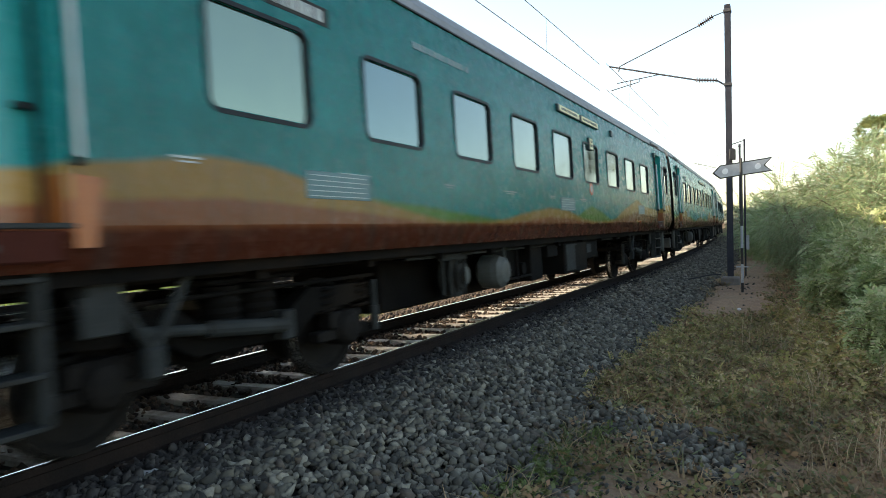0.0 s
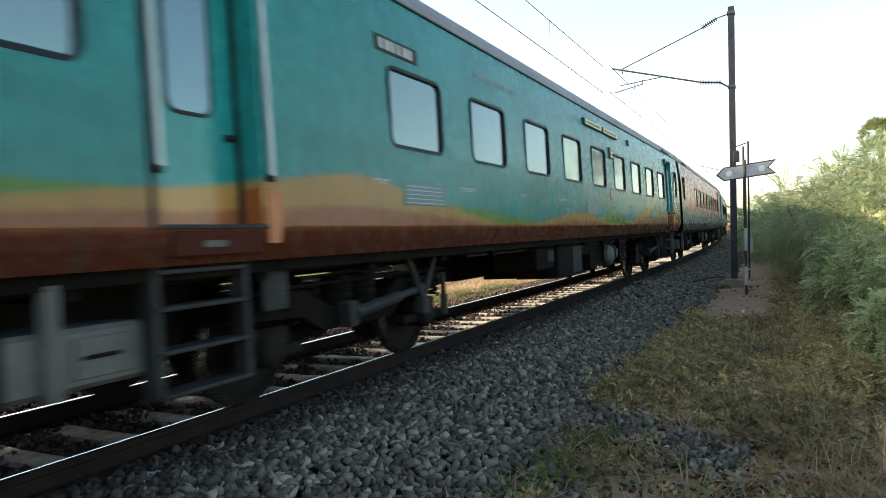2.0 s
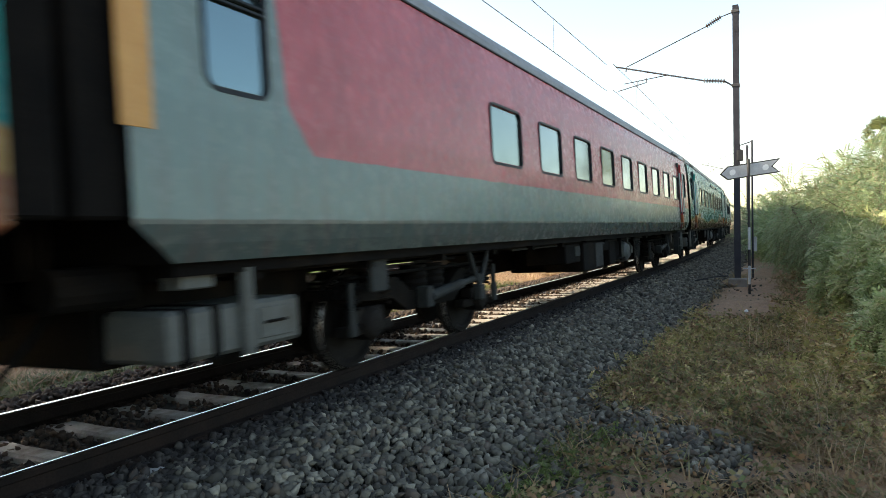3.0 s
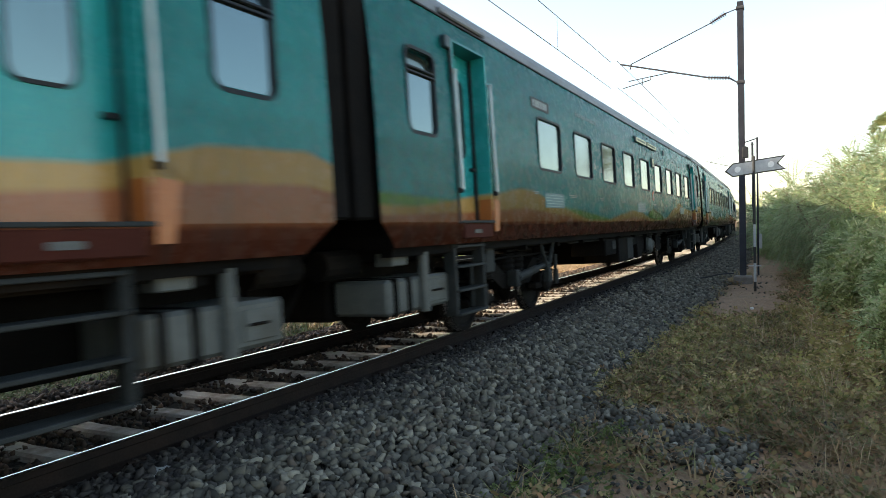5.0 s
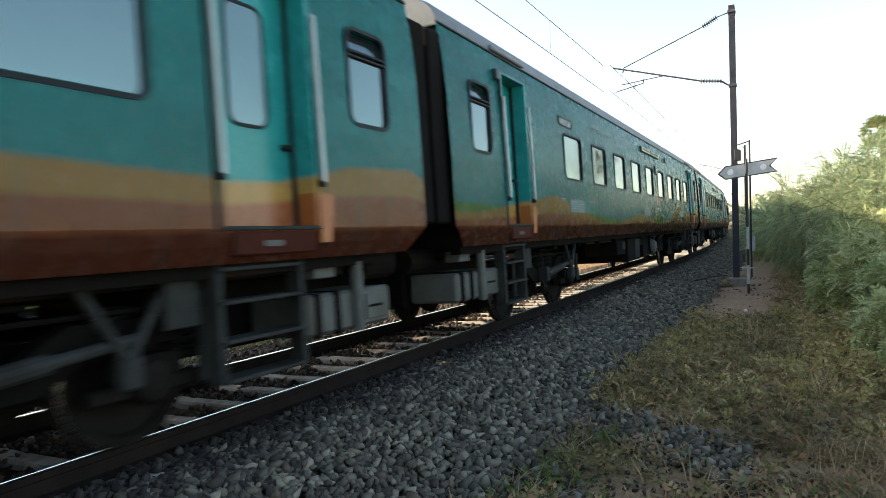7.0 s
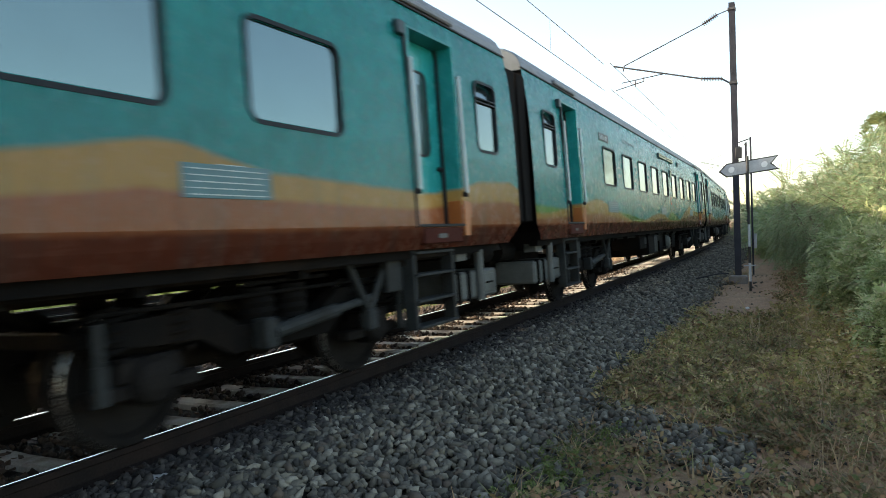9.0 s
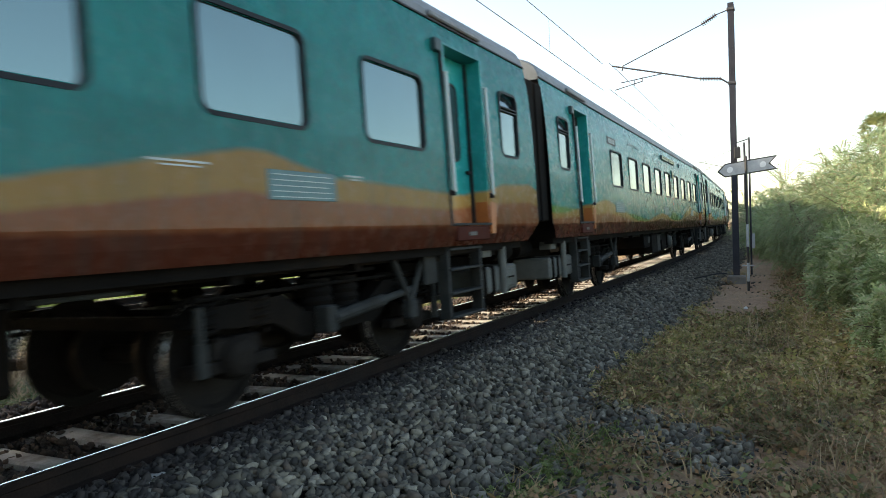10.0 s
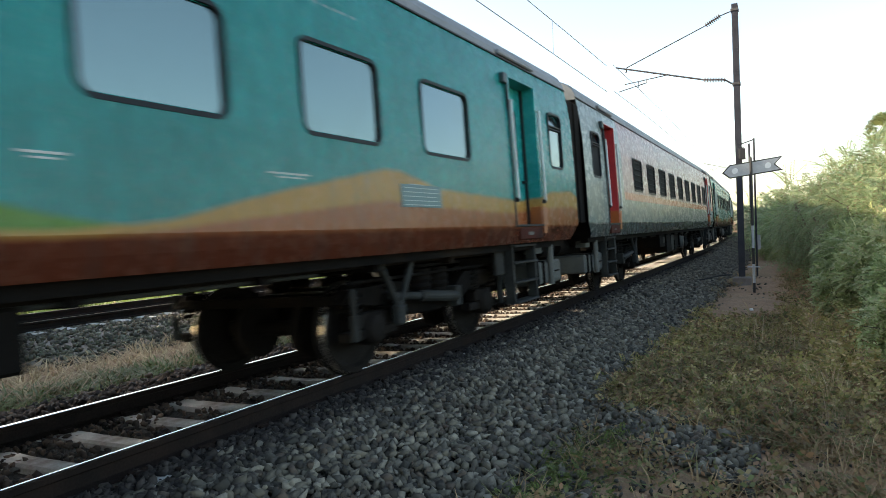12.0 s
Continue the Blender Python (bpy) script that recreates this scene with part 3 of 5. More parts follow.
stone_field("ballast_stones", 0, (13, 42), (1.2, 3.4), 0.046, STONE, 2, shoulder_height, "loose grey crushed stones of the ballast shoulder", foot_edge, 0.066)
stone_field("ballast_stones", 7000, (42, 120), (1.0, 3.1), 0.072, STONE, 3, shoulder_height, "loose grey crushed stones of the ballast shoulder")
stone_field("rail_foot_stones", 5000, (1.4, 13), (0.95, 1.50), 0.038, STONE_OIL_SHADE, 8, shoulder_height, "oil-stained stones beside the rail, darkened also for the train's shade")
stone_field("rail_foot_stones", 3000, (13, 42), (0.95, 1.40), 0.046, STONE_OIL_SHADE, 9, shoulder_height, "oil-stained stones beside the rail, darkened also for the train's shade")
stone_field("rail_foot_stones", 1500, (1.4, 13), (1.35, 1.95), 0.040, STONE_DARKER, 10, shoulder_height, "darker stones on the upper shoulder")
stone_field("crib_stones", 14000, (1.0, 26), (-1.5, 1.5), 0.031, STONE_BROWN, 4, crib_height, "rust-dusted stones between the sleepers, darkened for shade under the train", covered_sleeper)
stone_field("crib_stones", 5000, (-9, 1.0), (-1.5, 1.2), 0.036, STONE_BROWN, 16, crib_height, "rust-dusted stones between the sleepers, darkened for shade under the train", under_sleeper)
stone_field("far_shoulder_stones", 6500, (1, 30), (-2.85, -1.2), 0.042, STONE_BROWN, 5, shoulder_height, "loose stones on the far shoulder")
stone_field("second_track_stones", 14000, (2, 26), (-9.2, -5.0), 0.040, STONE, 6, lambda off: np.interp(off, [-11.5, -10.9, -6.9, -5.0], [-0.4, -0.17, -0.17, -0.43]), "loose stones on the second track's bed")
stone_field("scattered_stones", 1900, (3.6, 7.2), (3.0, 4.6), 0.036, STONE, 7, lambda off: np.interp(off, [2.9, 3.3, 4.6], [-0.36, -0.325, -0.31]), "stray ballast stones trodden into the path",
            lambda s, off: np.abs(s - 6.6 + 0.75 * (off - 2.6)) > 0.55)
stone_field("scattered_stones", 700, (3.2, 5.6), (3.3, 5.2), 0.018, STONE_DARKER, 13, lambda off: np.full(len(off), -0.325), "small chips of stone in the trodden earth")
stone_field("scattered_stones", 160, (8, 24), (2.9, 4.2), 0.028, STONE, 12, lambda off: np.full(len(off), -0.345), "stray ballast stones at the edge of the path")


# ---- coaches ----
PROFILE = [(1.18, 1.555), (1.30, 1.595), (1.42, 1.620), (2.20, 1.620), (2.90, 1.608), (3.20, 1.590), (3.45, 1.565), (3.70, 1.525)]


def wall_x(z):
    return float(np.interp(z, [p[0] for p in PROFILE], [p[1] for p in PROFILE]))


WIN_W, WIN_H, WIN_Z, PITCH = 1.11, 0.80, 2.575, 1.852
END_Z, END_H, DOOR_FOOT, DOOR_HEAD = 2.735, 0.88, 1.42, 3.45
WINDOWS = {1: [7.98 - PITCH * i for i in range(9)], -1: [7.2 - PITCH * i for i in range(9)]}  # each side has its own spacing
END_WINDOWS = [(-10.80, 0.62), (10.82, 0.62)]
DOORS = [(-10.05, -9.15), (9.05, 10.02)]
HALF = 11.69


def shell_side(bm, side, doors, zs):
    """One side wall as a grid of cells, left open at its windows and doors."""
    ys = sorted({-HALF, HALF, *[v for y in WINDOWS[side] for v in (y - WIN_W / 2 + 0.04, y + WIN_W / 2 - 0.04)],
                 *[v for y, w in END_WINDOWS for v in (y - w / 2 + 0.03, y + w / 2 - 0.03)], *[v for d in doors for v in d]})

    def open_cell(y, z):
        if abs(z - WIN_Z) < WIN_H / 2 - 0.045:
            if any(abs(y - c) < WIN_W / 2 - 0.045 for c in WINDOWS[side]):
                return True
        if abs(z - END_Z) < END_H / 2 - 0.045 and any(abs(y - c) < w / 2 - 0.03 for c, w in END_WINDOWS):
            return True
        return DOOR_FOOT < z < DOOR_HEAD and any(a < y < b for a, b in doors)

    grid = {}
    for i, y in enumerate(ys):
        for j, z in enumerate(zs):
            # the foot of each end is cut away
            yy = y
            if abs(y) == HALF and z < 1.42:
                yy = math.copysign(HALF - (1.42 - z) * 1.3, y)
            grid[i, j] = bm.verts.new((side * wall_x(z), side * yy, z))
    for i in range(len(ys) - 1):
        for j in range(len(zs) - 1):
            if not open_cell((ys[i] + ys[i + 1]) / 2, (zs[j] + zs[j + 1]) / 2):
                bm.faces.new((grid[i, j], grid[i + 1, j], grid[i + 1, j + 1], grid[i, j + 1]))


def coach_shell(coach, doors):
    """Both side walls with their openings, the sloping foot of the ends, and the end walls."""
    zs = sorted({p[0] for p in PROFILE} | {c + e * (h / 2 - 0.04) for c, h in ((WIN_Z, WIN_H), (END_Z, END_H)) for e in (-1, 1)} | {DOOR_FOOT, DOOR_HEAD})
    bm = bmesh.new()
    for side in (1, -1):
        shell_side(bm, side, doors, zs)
    bmesh.ops.solidify(bm, geom=bm.faces[:], thickness=0.03)
    body = part("body", bm, PAINT_GREEN, coach)
    for e in (-1, 1):
        bm = bmesh.new()
        prof = [(side * wall_x(z) * 0.985, z) for side in (1,) for z, _ in PROFILE] + [(1.1, 4.02), (0, 4.10), (-1.1, 4.02)] + [(-wall_x(z) * 0.985, z) for z, _ in PROFILE[::-1]]
        a, b = [[bm.verts.new((x, e * yy, z)) for x, z in prof] for yy in (HALF - 0.36, HALF - 0.02)]
        for v in a[:2] + b[:2] + a[-2:] + b[-2:]:
            v.co.y = e * (abs(v.co.y) - 0.3)
        bm.faces.new(a)
        bm.faces.new(b)
        for i in range(len(prof)):
            j = (i + 1) % len(prof)
            bm.faces.new((a[i], a[j], b[j], b[i]))
        bmesh.ops.recalc_face_normals(bm, faces=bm.faces)
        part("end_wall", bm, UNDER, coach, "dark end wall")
    return body


def coach_roof(coach):
    arc = [(3.70, 1.530), (3.80, 1.515), (3.89, 1.47), (3.96, 1.40), (4.03, 1.27), (4.09, 1.05), (4.13, 0.75), (4.15, 0.4), (4.16, 0.0)]
    sec = [(x, z) for z, x in arc] + [(-x, z) for z, x in arc[-2::-1]]
    bm = bmesh.new()
    rows = [[bm.verts.new((x, y, z if abs(y) < HALF else z - 0.03)) for x, z in sec] for y in (-HALF, -HALF + 0.06, *np.linspace(-11, 11, 12), HALF - 0.06, HALF)]
    for p, q in zip(rows, rows[1:]):
        for i in range(len(sec) - 1):
            bm.faces.new((p[i], p[i + 1], q[i + 1], q[i]))
    bm.faces.new(rows[0])
    bm.faces.new(rows[-1])
    bmesh.ops.recalc_face_normals(bm, faces=bm.faces)
    roof = part("roof", bm, ROOF, coach, "weathered grey roof")
    for side in (1, -1):
        one_box("gutter", (side * 1.50, side * 1.545, -HALF, HALF, 3.685, 3.712), RUBBER, coach, 0.006, "dark rain gutter")
    for side in (1, -1):
        for y0, y1 in DOORS:
            one_box("door_canopy", (side * 1.44, side * 1.575, side * (y0 - 0.15), side * (y1 + 0.15), 3.72, 3.79), ROOF, roof, 0.015)
    return roof


def coach_window(coach, side, y, w, split):
    """One window: a rubber frame with a pane behind it; the end windows have a dark hopper pane on top."""
    zc, h = (END_Z, END_H) if split else (WIN_Z, WIN_H)
    x = wall_x(zc)
    frame_ob = part("window", ring_frame(side * y, zc, w, h, 0.12, 0.034, side * (x - 0.035), side * (x + 0.012)), FRAME_RUBBER, coach, "dark rubber window frame")
    if not split:
        part("pane", slab(round_rect(side * y, zc, w - 0.06, h - 0.06, 0.09), side * (x - 0.03), side * (x - 0.018)), PANE, frame_ob, "tinted reflecting pane")
        return frame_ob
    part("pane", slab(round_rect(side * y, zc - 0.11, w - 0.06, h - 0.28, 0.06), side * (x - 0.03), side * (x - 0.018)), PANE, frame_ob, "tinted reflecting pane")
    hopper = slab(round_rect(side * y, 0, w - 0.07, 0.23, 0.06), side * -0.006, side * 0.006)
    bmesh.ops.transform(hopper, matrix=pose(side * (x - 0.05), 0, zc + 0.31, 0, side * -14, 0), verts=hopper.verts)
    part("hopper_pane", hopper, PANE, frame_ob, "tilted hopper pane")
    part("hopper_gap", slab(round_rect(side * y, zc + 0.30, w - 0.05, 0.25, 0.07), side * (x - 0.12), side * (x - 0.11)), UNDER, frame_ob, "dark gap behind the hopper")
    for z in (zc + 0.17, zc + 0.215):
        one_box("window_bar", (side * (x - 0.03), side * (x + 0.010), side * (y - w / 2 + 0.03), side * (y + w / 2 - 0.03), z, z + 0.022), FRAME_RUBBER, frame_ob, 0.004)
    return frame_ob


def coach_door(coach, side, y0, y1):
    """A recessed door leaf with its tall pane, jambs, sill, handle and two outside handrails."""
    x = 1.38
    door = one_box("door", (side * (x - 0.05), side * x, side * (y0 + 0.01), side * (y1 - 0.01), DOOR_FOOT + 0.01, DOOR_HEAD - 0.01), PAINT_GREEN, coach, 0.01, "recessed entrance door")
    mid = (y0 + y1) / 2
    part("door_window_frame", ring_frame(side * (mid + 0.02), 2.66, 0.42, 0.94, 0.11, 0.025, side * x, side * (x + 0.012)), RUBBER, door)
    part("door_pane", slab(round_rect(side * (mid + 0.02), 2.66, 0.38, 0.9, 0.09), side * (x - 0.002), side * (x + 0.006)), PANE, door)
    one_box("door_handle", (side * x, side * (x + 0.05), side * (y1 - 0.14), side * (y1 - 0.06), 2.05, 2.09), RUBBER, door, 0.006)
    for edge in (y0, y1):
        jamb = one_box("door_jamb", (side * 1.30, side * 1.612, side * (edge - 0.02), side * (edge + 0.02), DOOR_FOOT, DOOR_HEAD), PAINT_GREEN, coach, 0.004)
        inner = -1 if edge == y1 else 1
        one_box("door_seal", (side * x, side * (x + 0.045), side * edge, side * (edge + inner * 0.034), DOOR_FOOT + 0.02, DOOR_HEAD - 0.02), RUBBER, jamb, 0.006)
        one_box("kick_plate", (side * 1.44, side * 1.606, side * edge, side * (edge + inner * 0.026), DOOR_FOOT + 0.02, 1.70), ORANGE_PAINT, jamb, 0.003, "orange kick plate")
    one_box("door_lintel", (side * 1.30, side * 1.60, side * (y0 - 0.02), side * (y1 + 0.02), DOOR_HEAD - 0.015, DOOR_HEAD + 0.015), DOOR_TEAL, coach, 0.004)
    one_box("door_sill", (side * 1.30, side * 1.63, side * (y0 - 0.02), side * (y1 + 0.02), DOOR_FOOT - 0.015, DOOR_FOOT + 0.015), STEELGREY, coach, 0.006)
    # the step well under the sill, with its pale handle, and the orange corner beside it
    well = one_box("step_well", (side * 1.50, side * 1.623, side * (y0 + 0.06), side * (y1 - 0.06), 1.23, DOOR_FOOT - 0.02), WELL_PAINT, coach, 0.012, "dark red step well")
    part("well_handle", slab(round_rect(side * (mid - 0.05), 1.31, 0.20, 0.045, 0.021), side * 1.623, side * 1.630), PALEGREY, well, "pale oval handle")
    part("orange_corner", slab([(side * (y1 + a), z) for a, z in ((0.01, 1.30), (0.13, 1.30), (0.20, 1.68), (0.01, 1.70))], side * 1.60, side * 1.6245), ORANGE_PAINT, coach, "orange corner panel")
    one_box("door_edge", (side * 1.60, side * 1.630, side * (y0 - 0.085), side * (y0 - 0.05), DOOR_FOOT - 0.02, DOOR_HEAD), RUBBER, coach, 0.004, "black edge strip")
    one_box("lamp_bracket", (side * 1.565, side * 1.64, side * (y0 - 0.20), side * (y0 - 0.08), 3.32, 3.46), LAMPBLACK, coach, 0.01, "dark door lamp")
    for y in (y0 - 0.03, y1 + 0.035):
        bm = bmesh.new()
        cyl(bm, (side * 1.665, side * y, 1.78), (side * 1.645, side * y, 3.10), 0.021, 10)
        for z in (1.78, 3.10):
            cyl(bm, (side * 1.60, side * y, z), (side * 1.668, side * y, z), 0.015, 8)
        part("handrail", bm, ALLOY, coach, "bare steel handrail")
    for y in (y0 - 0.03, y1 + 0.035):
        one_box("rail_foot", (side * 1.61, side * 1.675, side * (y - 0.02), side * (y + 0.02), 1.74, 1.80), RUBBER, coach, 0.01, "black handrail foot")


def entrance_steps(coach, side, y0, y1):
    y0, y1 = y0 + 0.02, y1 - 0.12
    steps = one_box("entrance_steps", (side * 1.34, side * 1.50, side * y0, side * y1, 1.15, 1.20), UNDER, coach, 0.004, "black steel step unit")
    for y in (y0, y1):
        one_box("stile", (side * 1.36, side * 1.50, side * (y - 0.03), side * (y + 0.03), 0.36, 1.20), STEELGREY, steps, 0.004)
    for z in (0.36, 0.63, 0.90, 1.13):
        one_box("tread", (side * 1.32, side * 1.53, side * y0, side * y1, z, z + 0.03), STEELGREY, steps, 0.006, "worn grey tread")


def wheel_mesh(side):
    bm = bmesh.new()
    s = side
    prof = [(0.80, 0.07), (0.80, 0.12), (0.83, 0.15), (0.845, 0.37), (0.80, 0.40), (0.80, 0.485), (0.83, 0.487), (0.842, 0.4575), (0.93, 0.452), (0.935, 0.40), (0.895, 0.37), (0.885, 0.15), (0.93, 0.12), (0.93, 0.07)]
    return lathe(bm, [(s * a, r) for a, r in prof], (0, 0, 0.4575), 28)


def coil(y, x):
    """A coil spring as one wound tube."""
    bm = bmesh.new()
    rows = []
    for a in np.linspace(0, 2 * math.pi * 4.5, 50):
        way = Vector((math.cos(a), math.sin(a), 0))
        c = Vector((x, y, 0.62 + 0.0105 * a)) + 0.10 * way
        rows.append([bm.verts.new(c + 0.019 * (way * math.cos(b) + Vector((0, 0, 1)) * math.sin(b))) for b in np.linspace(0, 2 * math.pi, 6)[:-1]])
    for p, q in zip(rows, rows[1:]):
        for k in range(5):
            bm.faces.new((p[k], p[(k + 1) % 5], q[(k + 1) % 5], q[k]))
    bm.faces.new(rows[0][::-1])
    bm.faces.new(rows[-1])
    return bm


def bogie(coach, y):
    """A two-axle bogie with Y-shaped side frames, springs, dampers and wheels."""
    frame_ob = one_box("bogie", (-1.03, 1.03, -0.22, 0.22, 0.55, 0.80), UNDER, coach, 0.02, "bogie with oily dust, darkened for the shade under the coach")
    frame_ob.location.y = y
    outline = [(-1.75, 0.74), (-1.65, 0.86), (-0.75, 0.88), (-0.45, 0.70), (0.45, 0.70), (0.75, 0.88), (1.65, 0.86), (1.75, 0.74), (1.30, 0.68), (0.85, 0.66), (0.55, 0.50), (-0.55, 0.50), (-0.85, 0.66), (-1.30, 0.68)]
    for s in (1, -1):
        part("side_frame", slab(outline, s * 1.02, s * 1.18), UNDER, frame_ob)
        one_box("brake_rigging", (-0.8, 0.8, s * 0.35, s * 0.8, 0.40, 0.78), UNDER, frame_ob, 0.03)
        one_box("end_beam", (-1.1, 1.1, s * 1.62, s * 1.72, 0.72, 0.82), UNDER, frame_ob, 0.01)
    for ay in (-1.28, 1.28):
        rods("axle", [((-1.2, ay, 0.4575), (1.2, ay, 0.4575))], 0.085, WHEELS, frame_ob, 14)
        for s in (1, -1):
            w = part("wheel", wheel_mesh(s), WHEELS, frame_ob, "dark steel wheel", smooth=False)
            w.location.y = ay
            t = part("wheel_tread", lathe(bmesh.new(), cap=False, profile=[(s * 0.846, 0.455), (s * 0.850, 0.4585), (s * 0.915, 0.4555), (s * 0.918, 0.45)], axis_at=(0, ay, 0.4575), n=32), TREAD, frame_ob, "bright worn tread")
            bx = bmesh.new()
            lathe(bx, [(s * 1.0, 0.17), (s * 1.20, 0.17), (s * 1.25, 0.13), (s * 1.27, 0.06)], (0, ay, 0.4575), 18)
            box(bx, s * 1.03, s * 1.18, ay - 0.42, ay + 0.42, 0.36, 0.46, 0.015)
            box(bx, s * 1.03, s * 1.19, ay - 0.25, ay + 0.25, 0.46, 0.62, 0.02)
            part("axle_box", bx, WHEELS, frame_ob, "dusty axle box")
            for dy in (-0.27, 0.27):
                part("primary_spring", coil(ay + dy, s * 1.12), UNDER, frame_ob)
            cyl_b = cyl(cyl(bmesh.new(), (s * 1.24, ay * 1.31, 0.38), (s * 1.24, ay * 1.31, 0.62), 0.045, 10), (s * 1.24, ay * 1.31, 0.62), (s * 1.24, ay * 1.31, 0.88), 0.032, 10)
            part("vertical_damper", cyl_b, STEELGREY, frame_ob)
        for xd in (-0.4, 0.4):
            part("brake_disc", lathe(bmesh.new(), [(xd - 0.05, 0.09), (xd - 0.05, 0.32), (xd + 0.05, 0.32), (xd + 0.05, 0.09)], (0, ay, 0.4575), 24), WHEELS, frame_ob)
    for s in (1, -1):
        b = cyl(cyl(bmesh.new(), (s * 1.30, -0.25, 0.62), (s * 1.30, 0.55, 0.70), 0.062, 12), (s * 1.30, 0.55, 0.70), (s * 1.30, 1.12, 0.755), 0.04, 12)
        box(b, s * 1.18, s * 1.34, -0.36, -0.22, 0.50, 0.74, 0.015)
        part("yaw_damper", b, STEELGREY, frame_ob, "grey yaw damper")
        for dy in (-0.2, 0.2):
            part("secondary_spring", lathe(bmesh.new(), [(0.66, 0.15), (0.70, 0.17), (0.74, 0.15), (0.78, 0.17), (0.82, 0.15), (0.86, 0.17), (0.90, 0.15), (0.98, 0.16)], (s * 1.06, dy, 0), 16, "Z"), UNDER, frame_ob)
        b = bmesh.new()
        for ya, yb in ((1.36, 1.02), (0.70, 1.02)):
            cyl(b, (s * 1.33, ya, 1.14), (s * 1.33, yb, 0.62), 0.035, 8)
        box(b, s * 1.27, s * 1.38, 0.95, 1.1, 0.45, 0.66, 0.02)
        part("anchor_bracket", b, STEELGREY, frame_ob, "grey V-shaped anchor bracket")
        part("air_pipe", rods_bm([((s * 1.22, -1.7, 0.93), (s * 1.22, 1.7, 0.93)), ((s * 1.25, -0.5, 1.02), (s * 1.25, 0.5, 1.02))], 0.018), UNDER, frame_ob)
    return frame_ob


def rods_bm(pairs, r, n=8):
    bm = bmesh.new()
    for a, b in pairs:
        cyl(bm, a, b, r, n)
    return bm


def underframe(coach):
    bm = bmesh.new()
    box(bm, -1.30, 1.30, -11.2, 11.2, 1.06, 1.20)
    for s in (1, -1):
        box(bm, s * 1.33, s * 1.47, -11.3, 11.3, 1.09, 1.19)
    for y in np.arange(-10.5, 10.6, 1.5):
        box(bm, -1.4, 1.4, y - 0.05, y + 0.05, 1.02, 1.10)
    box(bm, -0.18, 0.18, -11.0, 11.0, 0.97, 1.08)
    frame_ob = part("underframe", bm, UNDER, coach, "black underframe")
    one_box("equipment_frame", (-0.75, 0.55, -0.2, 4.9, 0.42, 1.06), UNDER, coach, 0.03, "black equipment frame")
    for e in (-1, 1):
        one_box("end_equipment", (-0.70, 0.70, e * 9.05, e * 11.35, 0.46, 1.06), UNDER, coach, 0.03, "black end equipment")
    rods("train_pipe", [((1.30, -5.2, 1.045), (1.30, 5.2, 1.045)), ((-1.30, -5.2, 1.045), (-1.30, 5.2, 1.045))], 0.016, STEELGREY, coach)
    for s in (1, -1):
        for name, y0, y1, z0, x0, x1, mat in (                                              ("equipment_box", -2.75, -1.85, 0.70, 0.6, 1.36, UNDER), ("battery_box", -1.75, -0.25, 0.50, 0.6, 1.40, UNDER),
                                              ("equipment_box", -0.05, 0.5, 0.84, 0.8, 1.34, UNDER), ("equipment_box", 0.7, 1.25, 0.50, 0.7, 1.30, UNDER), ("equipment_box", 1.6, 2.3, 0.62, 0.6, 1.22, UNDER)):
            b = one_box(name, (s * x0, s * x1, y0, y1, z0, 1.06), mat, coach, 0.02, "black equipment box")
            if name == "battery_box":
                one_box("panel", (s * x1, s * (x1 + 0.012), (y0 + 0.85), (y1 - 0.08), z0 + 0.05, 1.0), STEELGREY, b, 0.004, "grey cover panel")
                one_box("lid_edge", (s * x1, s * (x1 + 0.03), (y0 + 0.8), (y1 - 0.02), 1.0, 1.03), STEELGREY, b, 0.004)
            elif y0 == -2.75:
                one_box("panel", (s * x1, s * (x1 + 0.012), (y0 + 0.55), (y1 - 0.03), z0 + 0.12, 1.0), STEELGREY, b, 0.004, "grey cover panel")
        # air reservoir with domed ends, and two brake reels
        part("air_reservoir", lathe(bmesh.new(), [(s * x, r) for x, r in ((0.90, 0.03), (0.93, 0.16), (1.0, 0.245), (1.20, 0.255), (1.29, 0.235), (1.35, 0.16), (1.375, 0.03))], (0, 2.45, 0.74), 24), PALEGREY, coach, "pale grey domed air reservoir")
        reel = part("brake_reel", lathe(bmesh.new(), [(s * 0.9, 0.06), (s * 0.92, 0.27), (s * 1.08, 0.28), (s * 1.10, 0.2), (s * 1.16, 0.18), (s * 1.18, 0.06)], (0, 3.5, 0.76), 22), STEELGREY, coach)
        part("hub", lathe(bmesh.new(), [(s * 1.16, 0.05), (s * 1.18, 0.11), (s * 1.21, 0.11), (s * 1.22, 0.04)], (0, 3.5, 0.76), 16), PALEGREY, reel, "pale hub of the reel")
        rack = one_box("pipe_rack", (s * 1.22, s * 1.28, 3.95 - 0.35, 3.95 + 0.35, 0.98, 1.06), STEELGREY, coach, 0.01, "grey pipe rack")
        for k in range(4):
            part("pipe", cyl(bmesh.new(), (s * 1.25, 3.95 - 0.3 + 0.2 * k, 0.52 + 0.05 * (k % 2)), (s * 1.25, 3.95 - 0.3 + 0.2 * k, 1.0), 0.018, 8), STEELGREY, rack)
        one_box("hanger", (s * 1.10, s * 1.34, 2.40, 2.50, 0.95, 1.10), STEELGREY, coach)
        b = cyl(bmesh.new(), (s * 0.5, 1.45, 0.72), (s * 1.25, 1.45, 0.72), 0.10, 14)
        part("valve_pot", b, UNDER, coach)
        b = cyl(cyl(bmesh.new(), (s * 1.28, 1.85, 0.55), (s * 1.28, 1.85, 1.06), 0.03), (s * 1.28, 1.0, 0.6), (s * 1.28, 2.35, 0.6), 0.02)
        part("pipework", b, UNDER, coach)
